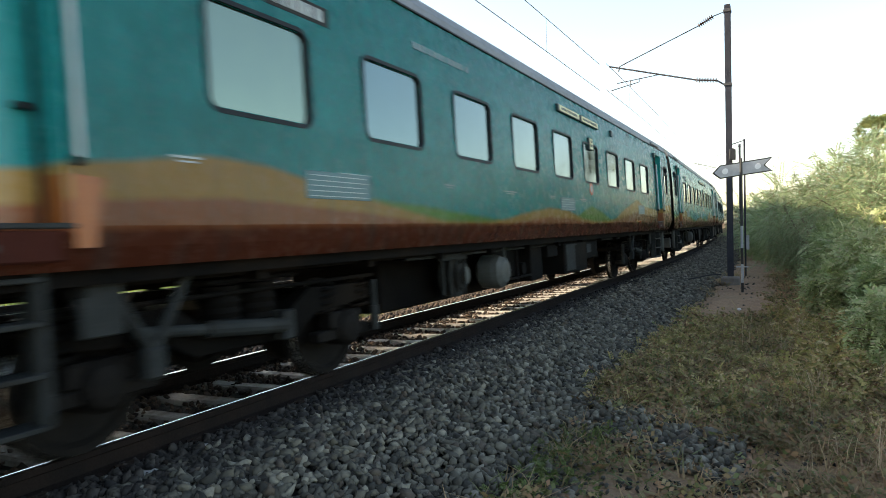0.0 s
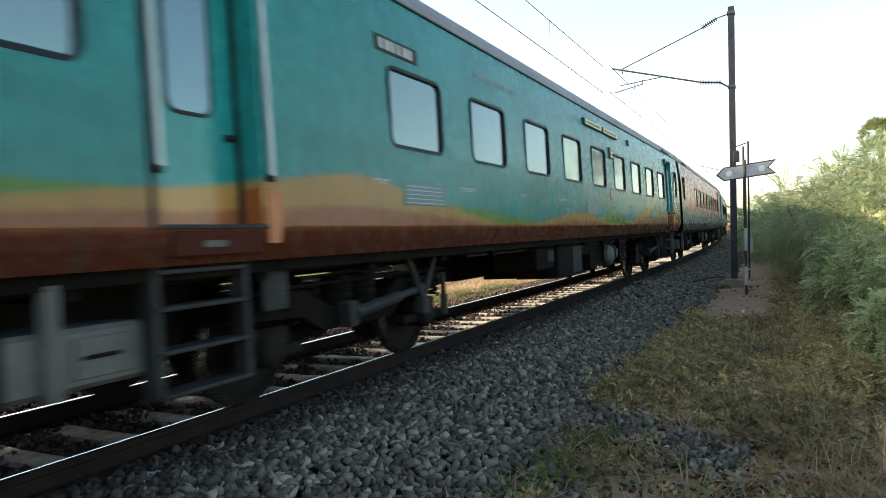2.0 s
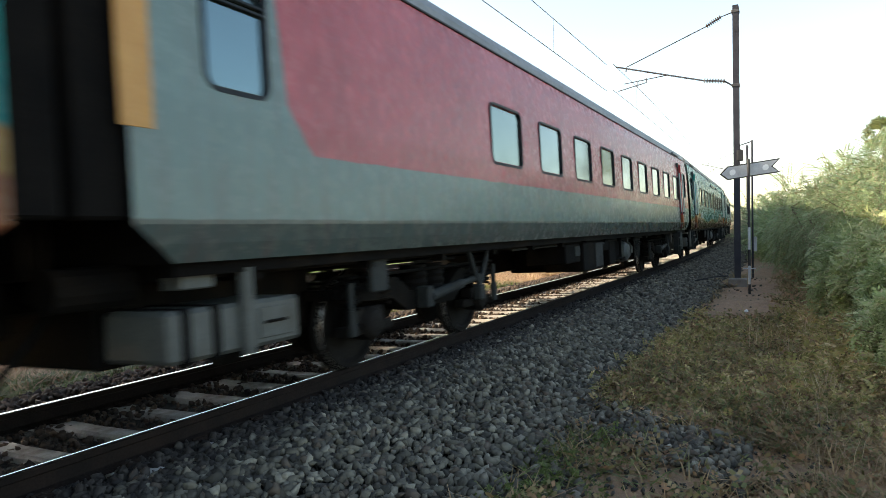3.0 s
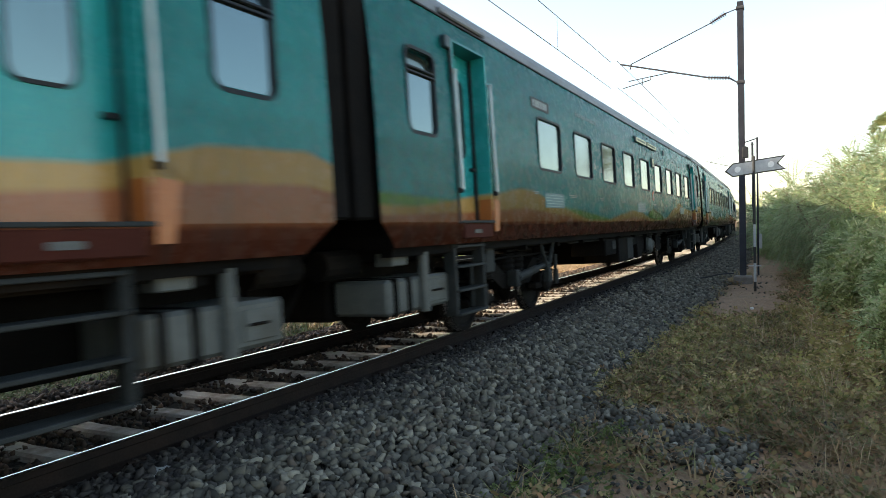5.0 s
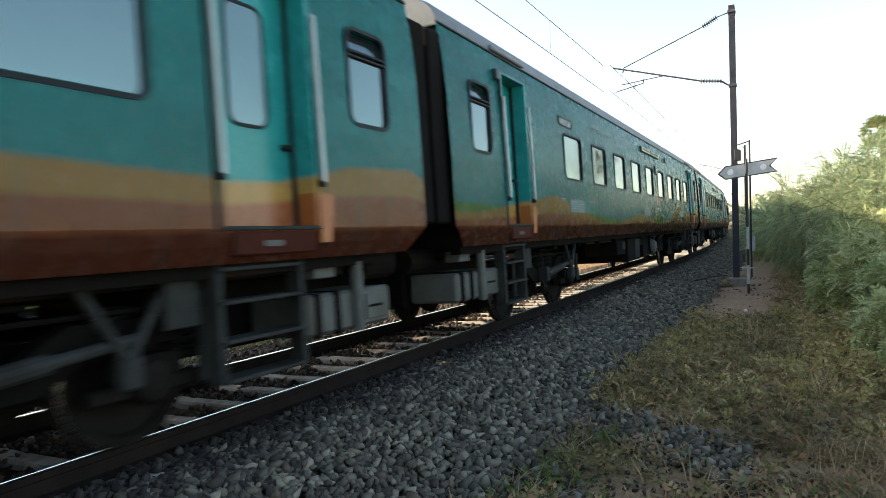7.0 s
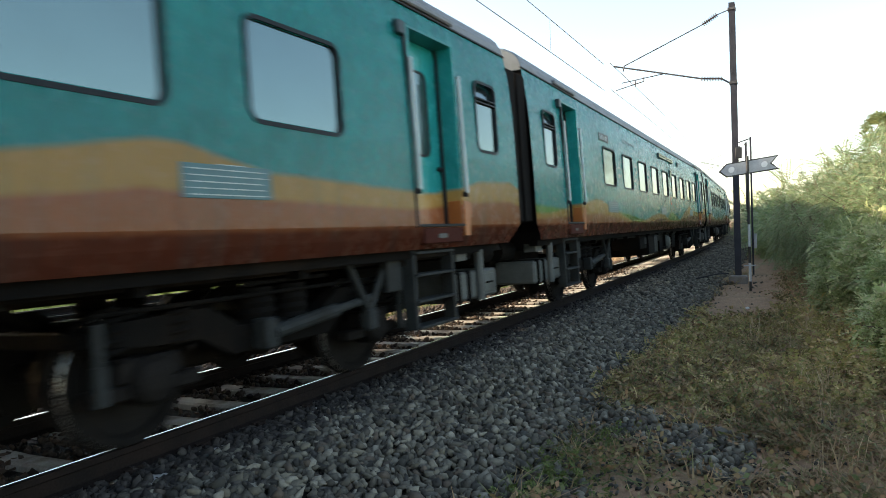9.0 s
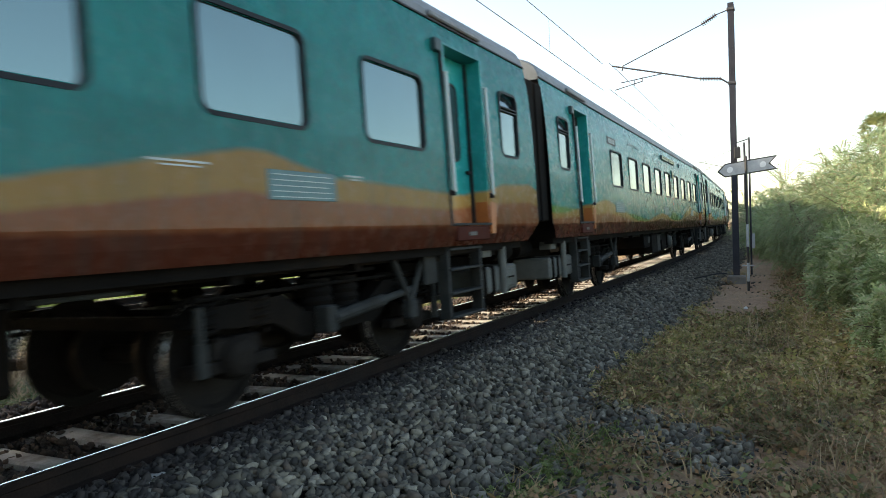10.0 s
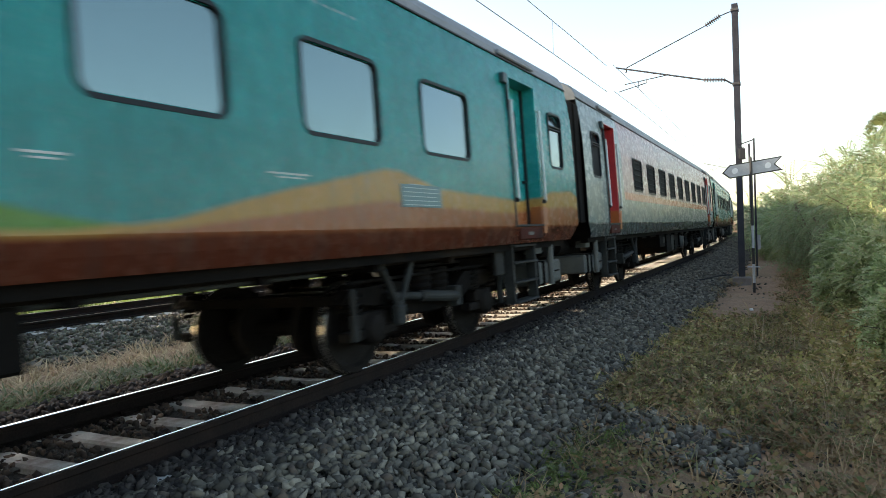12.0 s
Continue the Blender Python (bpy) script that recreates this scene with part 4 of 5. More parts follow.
        # waste tanks, their pipes and brackets at the ends
        for e in (-1, 1):
            y0, y1 = (-11.32, -10.05) if e < 0 else (10.05, 11.28)
            tank = one_box("waste_tank", (s * 0.75, s * 1.40, s * y0, s * y1, 0.52, 0.87), PALEGREY, coach, 0.03, "pale grey waste tank")
            one_box("tank_door", (s * 1.40, s * 1.415, s * (y0 + 0.80), s * (y1 - 0.1), 0.58, 0.81), PALEGREY, tank, 0.005)
            rods("tank_pipe", [((s * 1.43, s * (y0 + 0.66), 0.50), (s * 1.43, s * (y0 + 0.66), 1.12))], 0.055, PALEGREY, tank, 12, "pale vertical pipe")
            one_box("tank_strap", (s * 0.74, s * 1.425, s * (y0 + 0.1), s * (y0 + 0.16), 0.51, 0.88), UNDER, tank, 0.004)
            one_box("tank_strap", (s * 0.74, s * 1.425, s * (y0 + 0.36), s * (y0 + 0.42), 0.51, 0.88), UNDER, tank, 0.004)
            one_box("junction_box", (s * 1.20, s * 1.40, s * (y0 + 0.12), s * (y0 + 0.40), 1.00, 1.14), PALEGREY, coach, 0.01, "pale junction box")
            rods("tank_handle", [((s * 1.43, s * (y0 + 0.85), 0.70), (s * 1.43, s * (y1 - 0.2), 0.70))], 0.012, UNDER, tank)
            y = -8.85 if e < 0 else 8.85
            one_box("bracket_plate", (s * 1.34, s * 1.40, s * (y - 0.14), s * (y + 0.14), 0.78, 1.12), STEELGREY, coach, 0.01, "grey bracket plate")
    return frame_ob


def coach_ends(coach):
    for e in (-1, 1):
        bm = bmesh.new()
        for k in range(3):
            y = e * (HALF + 0.02 + 0.07 * k)
            d = 0.05
            box(bm, -0.82, -0.60, y - d / 2, y + d / 2, 1.15, 3.45, 0.01)
            box(bm, 0.60, 0.82, y - d / 2, y + d / 2, 1.15, 3.45, 0.01)
            box(bm, -0.82, 0.82, y - d / 2, y + d / 2, 3.25, 3.48, 0.01)
            box(bm, -0.82, 0.82, y - d / 2, y + d / 2, 1.12, 1.25, 0.01)
        box(bm, -0.6, 0.6, e * (HALF - 0.05), e * (HALF + 0.02), 1.2, 3.3)
        part("gangway_bellows", bm, UNDER, coach, "black rubber gangway bellows")
        for s in (1, -1):
            one_box("end_fairing", (s * 1.38, s * 1.56, e * (HALF - 0.03), e * (HALF + 0.295), 1.45, 3.56), UNDER, coach, 0.02, "black rubber end fairing")
        bm = cyl(bmesh.new(), (0, e * 10.9, 0.98), (0, e * 11.98, 0.98), 0.12, 10)
        box(bm, -0.24, 0.24, e * 11.6, e * 11.99, 0.72, 1.16, 0.04)
        for s in (1, -1):
            cyl(bm, (s * 0.98, e * 11.3, 1.05), (s * 0.98, e * 11.85, 1.05), 0.14, 14)
            cyl(bm, (s * 0.55, e * 11.5, 0.95), (s * 0.55, e * 11.95, 0.45), 0.03, 6)
        part("coupler", bm, UNDER, coach, "black centre coupler with hoses")


def bars(bm, x, side, y0, y1, z, h, n, rng, rows=1):
    """A line of unreadable lettering as n small bars."""
    for r in range(rows):
        w = (y1 - y0) / n
        for i in range(n):
            a = y0 + i * w + 0.1 * w
            b = a + w * rng.uniform(0.45, 0.75)
            zz = z - r * h * 1.7
            box(bm, side * x, side * (x + 0.004), side * a, side * b, zz, zz + h)
    return bm


def markings(coach, boards, shift):
    """Boards, plates and bars of lettering on both sides."""
    rng = random.Random(5)
    for s in (1, -1):
        for yc, w in ((-6.75, 0.92), (-0.10, 0.86), (6.55, 0.80)):
            x = wall_x(1.72)
            pl = one_box("notice_plate", (s * x, s * (x + 0.006), s * (yc - w / 2), s * (yc + w / 2), 1.625, 1.85), PLATE, coach, 0.002, "dark notice plate with unreadable lines")
            bm = bmesh.new()
            for k in range(5):
                box(bm, s * (x + 0.006), s * (x + 0.010), s * (yc - w / 2 + 0.04), s * (yc + w / 2 - 0.04 - 0.03 * (k % 3)), 1.645 + 0.042 * k, 1.652 + 0.042 * k)
            tagged(part("lettering", bm, PRINT, pl), kind="stuff")
        bm = bmesh.new()
        for i, y in enumerate(WINDOWS[s]):
            x = wall_x(1.78)
            w = 0.24 if i % 2 else 0.13
            box(bm, s * x, s * (x + 0.004), s * (y - 0.75 - w), s * (y - 0.75 + w), 1.842, 1.856)
            box(bm, s * x, s * (x + 0.004), s * (y - 0.75 - w * 0.6), s * (y - 0.75 + w * 0.7), 1.815, 1.826)
        tagged(part("lettering", bm, PRINT, coach, "thin white lines of unreadable lettering"), kind="stuff")
        x = wall_x(3.3)
        tagged(part("lettering", bars(bmesh.new(), x - 0.004, s, 4.3, 5.7, 3.24, 0.085, 11, rng), PRINT_GREY, coach, "faded class lettering"), kind="stuff")
        part("lettering", bars(bmesh.new(), wall_x(3.2), s, -5.3, -3.9, 3.26, 0.07, 12, rng, 1), PRINT_GREY, coach, "faded lettering")
        # running number, blanked
        pl = one_box("number_plate", (s * wall_x(3.12), s * (wall_x(3.12) + 0.006), s * -7.55, s * -6.75, 3.08, 3.24), STEELGREY, coach, 0.002, "pale running-number panel")
        tagged(part("lettering", bars(bmesh.new(), wall_x(3.12) + 0.006, s, -7.48, -6.82, 3.11, 0.10, 6, rng), PRINT, pl), kind="stuff")
        for y0, y1 in boards:
            b = one_box("destination_board", (s * 1.555, s * 1.62, s * y0, s * y1, 3.33, 3.46), LAMPBLACK, coach, 0.01, "dark-framed destination board")
            one_box("board_face", (s * 1.62, s * 1.626, s * (y0 + 0.06), s * (y1 - 0.03), 3.345, 3.445), BOARD, b, 0.002, "yellowish board face")
            tagged(part("lettering", bars(bmesh.new(), 1.626, s, y0 + 0.15, y1 - 0.15, 3.375, 0.04, 14, rng), LAMPBLACK, b), kind="stuff")
        p = one_box("coach_position_board", (s * 1.585, s * 1.64, s * (1.50 + shift), s * (1.76 + shift), 2.84, 3.08), LAMPBLACK, coach, 0.008, "small coach position board")
        one_box("board_face", (s * 1.64, s * 1.646, s * (1.54 + shift), s * (1.75 + shift), 2.86, 3.06), BOARD, p, 0.002)
        tagged(part("lettering", bars(bmesh.new(), 1.646, s, 1.58 + shift, 1.71 + shift, 2.985, 0.05, 2, rng, 2), LAMPBLACK, p, "dark unreadable marks"), kind="stuff")
        one_box("side_lamp", (s * 1.55, s * 1.615, s * 3.56, s * 3.68, 3.33, 3.47), LAMPBLACK, coach, 0.01, "dark alarm lamp")
        part("emblem", lathe(bmesh.new(), [(s * 1.615, 0.125), (s * 1.626, 0.125)], (0, s * (1.52 + shift), 2.07), 24), EMBLEM, coach, "round orange emblem")
        part("emblem", lathe(bmesh.new(), [(s * 1.62, 0.07), (s * 1.63, 0.07)], (0, s * (1.52 + shift), 2.07), 16), PRINT, coach, "pale heart of the emblem")


COACH_LABEL = "teal passenger coach with ochre, green and brown wave bands, tinted windows"


def window_bars(window, side, y):
    """Horizontal guard bars before a window."""
    x = wall_x(WIN_Z)
    for k in range(5):
        z = WIN_Z - 0.28 + 0.14 * k
        part("guard_bar", cyl(bmesh.new(), (side * (x + 0.02), side * (y - 0.52), z), (side * (x + 0.02), side * (y + 0.52), z), 0.012, 6), STEELGREY, window)


def build_coach(doors, barred=False, boards=True, stripe=False, shift=0.0):
    coach = new("railway_coach")
    tagged(coach, COACH_LABEL, "railway coach", "coaches of the train")
    coach_shell(coach, doors)
    coach_roof(coach)
    for side in (1, -1):
        for y in WINDOWS[side]:
            window = coach_window(coach, side, y, WIN_W, False)
            if barred:
                window_bars(window, side, y)
        for y, w in END_WINDOWS:
            coach_window(coach, side, y, w, True)
        for y0, y1 in doors:
            coach_door(coach, side, y0, y1)
            entrance_steps(coach, side, y0, y1)
    underframe(coach)
    bogie(coach, -7.45)
    bogie(coach, 7.45)
    coach_ends(coach)
    if stripe:
        for side in (1, -1):
            one_box("end_stripe", (side * 1.61, side * 1.626, side * -11.74, side * -11.52, 1.98, 3.0), BOARD_ORANGE, coach, 0.002, "orange end stripe")
    if boards:
        markings(coach, [(-0.35 + shift, 0.95 + shift), (1.05 + shift, 2.35 + shift)], shift)
    return coach


def recoat(coach, swaps, leaf=None):
    """Gives a coach other paint: swaps from one material to another, on its own objects; leaf: the doors' paint."""
    for ob in coach.children_recursive:
        if leaf and ob.name.split(".")[0] in ("door", "door_jamb"):
            ob.material_slots[0].link = "OBJECT"
            ob.material_slots[0].material = leaf
        elif ob.type == "MESH" and ob.data.materials[0] in swaps:
            ob.material_slots[0].link = "OBJECT"
            ob.material_slots[0].material = swaps[ob.data.materials[0]]


FIRST, LAST = -5, 11
REVERSED = (-5, -4, -3, 7)  # coaches that run the other way round
COACHES = {FIRST: build_coach(DOORS)}
for number in range(FIRST + 1, LAST + 1):
    if number not in (-1, 4, 8):
        COACHES[number] = copy_thing(COACHES[FIRST], Matrix.Identity(4))
plain, WINDOWS = WINDOWS, {s: [8.9 - PITCH * i for i in range(9)] for s in (1, -1)}
COACHES[-1] = build_coach([(9.62, 10.25)], boards=False, stripe=True)
WINDOWS = {s: [7.33 - 1.771 * i for i in range(9)] for s in (1, -1)}
COACHES[4] = build_coach(DOORS, shift=-0.45)
WINDOWS = plain
recoat(COACHES[-1], {PAINT_GREEN: PAINT_RED, DOOR_TEAL: DOOR_RED, EMBLEM: DOOR_RED}, DOOR_RED)
tagged(COACHES[-1], "red and grey passenger coach with dark grey skirt and tinted windows")
COACHES[8] = build_coach(DOORS, barred=True, boards=False)
recoat(COACHES[8], {PAINT_GREEN: PAINT_SLEEPER, DOOR_TEAL: DOOR_RED, EMBLEM: DOOR_RED, PANE: PANE_DARK}, DOOR_RED)
tagged(COACHES[8], "pale grey and red passenger coach with dark barred windows")


# ---- line-side things ----
def mast_section(h, wide, deep, t=0.012):
    """A rolled H section, upright."""
    w, d, u = wide / 2, deep / 2, t / 2
    pts = [(-w, -d), (w, -d), (w, t - d), (u, t - d), (u, d - t), (w, d - t), (w, d), (-w, d), (-w, d - t), (-u, d - t), (-u, t - d), (-w, t - d)]
    bm = bmesh.new()
    a, b = [[bm.verts.new((x, y, z)) for x, y in pts] for z in (0, h)]
    bm.faces.new(a)
    bm.faces.new(b)
    for i in range(12):
        bm.faces.new((a[i], a[(i + 1) % 12], b[(i + 1) % 12], b[i]))
    bmesh.ops.recalc_face_normals(bm, faces=bm.faces)
    return bm


def insulator(a, b, parent, n=8, r=0.085):
    a, b = Vector(a), Vector(b)
    bm = bmesh.new()
    cyl(bm, a, b, 0.02, 8)
    for i in range(n):
        p = a.lerp(b, (i + 0.5) / n)
        d = (b - a) / n * 0.22
        cyl(bm, p - d, p + d, r, 12, r * 0.55)
    return part("insulator", bm, CERAMIC, parent, "dark brown ribbed insulator")


def catenary_mast(base, height, reach, sway=0.0):
    """A steel mast with its cantilever towards the track; x of the thing points away from the track."""
    top = new("catenary_mast")
    tagged(top, "dark weathered steel overhead-line mast with tubular cantilever", "catenary mast", "overhead-line masts")
    part("mast", mast_section(height, 0.16, 0.20), MAST_STEEL, top)
    bm = bmesh.new()
    for z in (0.9, 2.9, 4.5, 5.0, 5.4):
        for d in (-0.04, 0.04):
            for w in (-0.04, 0.04):
                cyl(bm, (d, -0.112, height * z / 6 + w), (d, -0.10, height * z / 6 + w), 0.012, 6)
    tagged(part("bolts", bm, GALV, top), kind="stuff")
    box_b = box(bmesh.new(), -0.24, 0.24, -0.24, 0.24, -0.35, -0.02, 0.03)
    part("footing", box_b, FOOTING, top, "low concrete footing")
    k = height / 7.65
    part("stay_tube", rods_bm([((-0.75, 0, 7.20 * k), (-3.02, 0, 6.33 * k)), ((-0.08, 0, 7.48 * k), (-0.38, 0, 7.40 * k))], 0.016), GALV, top)
    insulator((-0.38, 0, 7.40 * k), (-0.78, 0, 7.19 * k), top)
    part("bracket_tube", rods_bm([((-0.08, 0, 5.42 * k), (-0.30, 0, 5.58 * k)), ((-0.85, 0, 5.66 * k), (-3.34, 0, 6.37 * k))], 0.024), GALV, top)
    insulator((-0.28, 0, 5.58 * k), (-0.87, 0, 5.66 * k), top, 8, 0.085)
    part("register_arm", rods_bm([((-1.80, 0, 5.95 * k), (-3.10, 0, 5.83 * k)), ((-2.70, 0, 5.86 * k), (-2.70, 0, 5.68 * k))], 0.014), GALV, top)
    part("steady_arm", rods_bm([((-2.45, 0, 5.80 * k), (-3.28, 0, 5.63 * k)), ((-2.45, 0, 5.80 * k), (-2.45, 0, 5.92 * k))], 0.014), GALV, top)
    part("hanger_clamp", rods_bm([((-3.02, 0, 6.33 * k), (-3.05, 0, 6.18 * k))], 0.02), GALV, top)
    for z in (5.42 * k, 7.48 * k):
        one_box("mast_clamp", (-0.11, 0.10, -0.12, 0.12, z - 0.04, z + 0.04), GALV, top, 0.01)
    return top


mast = catenary_mast(None, 7.65, 3.50)
MAST_AT = flat_point(20.4, 3.53, -0.12)
mast.matrix_basis = Matrix.Translation(MAST_AT) @ Matrix.Rotation(CURVE * 20.4, 4, "Z")
box_ob = one_box("junction_box", (0.02, 0.18, -0.30, -0.11, 3.28, 3.58), SIGN_BLACK, mast, 0.01, "small black junction box")
far_mast = copy_thing(mast, Matrix.Translation(flat_point(57.0, 3.0, -0.12)) @ Matrix.Rotation(CURVE * 57, 4, "Z"))


def wires():
    """Catenary and contact wire with droppers, over the near track."""
    spans = [(-32.0, 20.4), (20.4, 57.0), (57.0, 105.0)]
    for name, label in (("catenary_wire", "dark catenary wire sagging between masts"), ("contact_wire", "dark level contact wire over the track")):
        bm = bmesh.new()
        for a, b in spans:
            n = 22
            pts = []
            for i in range(n + 1):
                u = i / n
                s = a + (b - a) * u
                stag = 0.10 * math.cos(math.pi * u)
                z = 5.56 if name == "contact_wire" else 6.36 - 0.05 * 4 * u * (1 - u)
                pts.append(flat_point(s, stag, z))
            for p, q in zip(pts, pts[1:]):
                cyl(bm, p, q, 0.009, 5)
        tagged(part(name, bm, WIRE), label, "overhead wire")
    for a, b in spans:
        for u in (0.1, 0.3, 0.5, 0.7, 0.9):
            s = a + (b - a) * u
            stag = 0.10 * math.cos(math.pi * u)
            p, q = flat_point(s, stag, 5.56), flat_point(s, stag, 6.36 - 0.20 * u * (1 - u))
            ob = part("dropper", cyl(bmesh.new(), p, q, 0.004, 4), WIRE)
            tagged(ob, "thin dropper wire between catenary and contact wire", "dropper", "droppers")


wires()


def marker_post():
    """A banded post with a fish-tailed arrow board."""
    top = new("marker_post")
    tagged(top, "black and white banded post with a pale arrow board", "trackside sign")
    for z0, z1, mat in ((0, 0.24, SIGN_BLACK), (0.24, 0.70, SIGN_WHITE), (0.70, 1.10, SIGN_BLACK), (1.10, 1.65, SIGN_WHITE), (1.65, 3.33, SIGN_BLACK)):
        part("post_band", cyl(bmesh.new(), (0, 0, z0), (0, 0, z1), 0.032, 12), mat, top)
    one_box("foot_plate", (-0.14, 0.14, -0.02, 0.02, 0.62, 0.645), SIGN_WHITE, top, 0.004)
    outline = [(-0.80, 0.0), (-0.58, 0.20), (0.86, 0.20), (0.66, 0.0), (0.86, -0.20), (-0.58, -0.20)]

    def plate(pts, y0, y1):
        bm = bmesh.new()
        a, b = [[bm.verts.new((0.83 * x, y, 3.06 + 0.86 * z + 0.125 * 0.83 * x)) for x, z in pts] for y in (y0, y1)]
        bm.faces.new(a)
        bm.faces.new(b)
        for i in range(len(pts)):
            j = (i + 1) % len(pts)
            bm.faces.new((a[i], a[j], b[j], b[i]))
        bmesh.ops.recalc_face_normals(bm, faces=bm.faces)
        return bm

    part("board", plate(outline, 0.035, 0.05), SIGN_BLACK, top, "black-edged arrow board")
    inner = [(-0.74, 0.0), (-0.565, 0.165), (0.79, 0.165), (0.61, 0.0), (0.79, -0.165), (-0.565, -0.165)]
    face = part("board_face", plate(inner, 0.022, 0.036), SIGN_WHITE, top, "faded grey-white board face")
    for x in (-0.44, 0.46):
        disc = [(x + 0.085 * math.cos(a), 0.085 * math.sin(a)) for a in np.linspace(0, 2 * math.pi, 21)[:-1]]
        part("reflector", plate(disc, 0.012, 0.024), SIGN_LIGHT, face, "white round reflector")
    return top


post = marker_post()
post.matrix_basis = Matrix.Translation((-1.20, 17.97, -0.33)) @ pose(0, 0, 0, 0, 0, 12)


def slim_pole():
    """A slim post with a short arm at its head and a white panel near its foot."""
    top = new("slim_post")
    top.location = (-1.50, 24.0, -0.36)
    tagged(top, "slim dark steel post with short arm and white panel", "post")
    part("shaft", cyl(bmesh.new(), (0, 0, -0.1), (0, 0, 4.50), 0.030, 12), MAST_STEEL, top)
    part("arm", cyl(cyl(bmesh.new(), (0, 0, 4.46), (-0.42, 0, 4.34), 0.018, 8), (-0.42, 0, 4.34), (-0.44, 0, 4.26), 0.03, 8), MAST_STEEL, top)
    one_box("panel", (0.03, 0.12, -0.02, 0.02, 0.86, 1.34), SIGN_WHITE, top, 0.01, "white panel")


slim_pole()


def cable():
    """A black cable that lies in bends across the stones, as one tube."""
    bm = bmesh.new()
    rows = []
    for i in range(21):
        k = i / 2
        c = Vector(MAST_AT) + Vector((-0.25 - 0.18 * k, -0.05 - 0.06 * k + 0.05 * math.sin(k * 1.3), 0.05 - 0.022 * k + 0.02 * math.sin(k)))
        rows.append([bm.verts.new(c + 0.022 * Vector((0.3 * math.cos(a), math.cos(a), math.sin(a)))) for a in np.linspace(0, 2 * math.pi, 7)[:-1]])
    for p, q in zip(rows, rows[1:]):
        for k in range(6):
            bm.faces.new((p[k], p[(k + 1) % 6], q[(k + 1) % 6], q[k]))
    tagged(part("bond_cable", bm, SIGN_BLACK), "black bond cable lying across the ballast", "cable")


cable()


def loose_lump(at, size, mat, label, seed):
    """A single worn stone lying in the grass."""
    rng = random.Random(seed)
    bm = bmesh.new()
    bmesh.ops.create_icosphere(bm, subdivisions=2, radius=1)
    for v in bm.verts:
        n = 1 + 0.35 * noise.noise(v.co * 1.7 + Vector((seed, 0, 0)))
        v.co = Vector((v.co.x * size[0], v.co.y * size[1], v.co.z * size[2])) * n
    ob = part("stone", bm, mat)
    ob.location = at
    tagged(ob, label, "stone")


loose_lump((-1.02, 14.3, -0.31), (0.04, 0.032, 0.026), SIGN_LIGHT, "small white stone on the trodden path", 3)
loose_lump((0.12, 6.15, -0.27), (0.05, 0.045, 0.04), STEELGREY, "grey lump of stone half hidden in grass", 5)
loose_lump((-0.75, 13.2, -0.31), (0.05, 0.04, 0.03), SIGN_LIGHT, "small white stone on the trodden path", 8)


# ---- plants ----
def turns(rng, out, n, droop):
    """Frames for n sprays that point along out, tipped down by droop, and rolled at random."""
    d = out + rng.normal(0, 0.45, (n, 3)) - np.array([0, 0, 1.0]) * droop[:, None]
    d /= np.linalg.norm(d, axis=1)[:, None]
    up = np.tile([0, 0, 1.0], (n, 1)) + rng.normal(0, 0.35, (n, 3))
    side = np.cross(d, up)
    side /= np.linalg.norm(side, axis=1)[:, None]
    return np.stack([side, d, np.cross(side, d)], 2)


def spray(pairs, length, leaf, width):
    """A feathery spray: leaflets in pairs along a bent stalk, which is y."""
    quads = []
    for i in range(pairs):
        u = (i + 0.6) / pairs
        y, z = u * length, -0.35 * length * u * u
        size = leaf * (1 - 0.45 * abs(u - 0.45))
        for s in (-1, 1):
            a = np.array([0, y, z])
            tip = np.array([s * size, y + 0.45 * size, z - 0.25 * size])
            b = np.array([-0.0, width, 0.1 * width])
            quads += [a, (a + tip) / 2 - b, tip, (a + tip) / 2 + b]
    return np.array(quads)


SPRAY = spray(7, 0.42, 0.13, 0.022)
FROND = spray(12, 0.70, 0.09, 0.019)
LEAFY = spray(4, 0.26, 0.11, 0.032)
TUFT = spray(3, 0.16, 0.06, 0.02)


def scatter(name, template, places, frames, sizes, mat, parent=None):
    n, k = len(places), len(template)
    verts = np.einsum("nij,kj->nki", frames, template) * sizes[:, None, None] + places[:, None, :]
    return arrays(name, verts.reshape(-1, 3), np.arange(n * k).reshape(-1, 4), mat, parent)


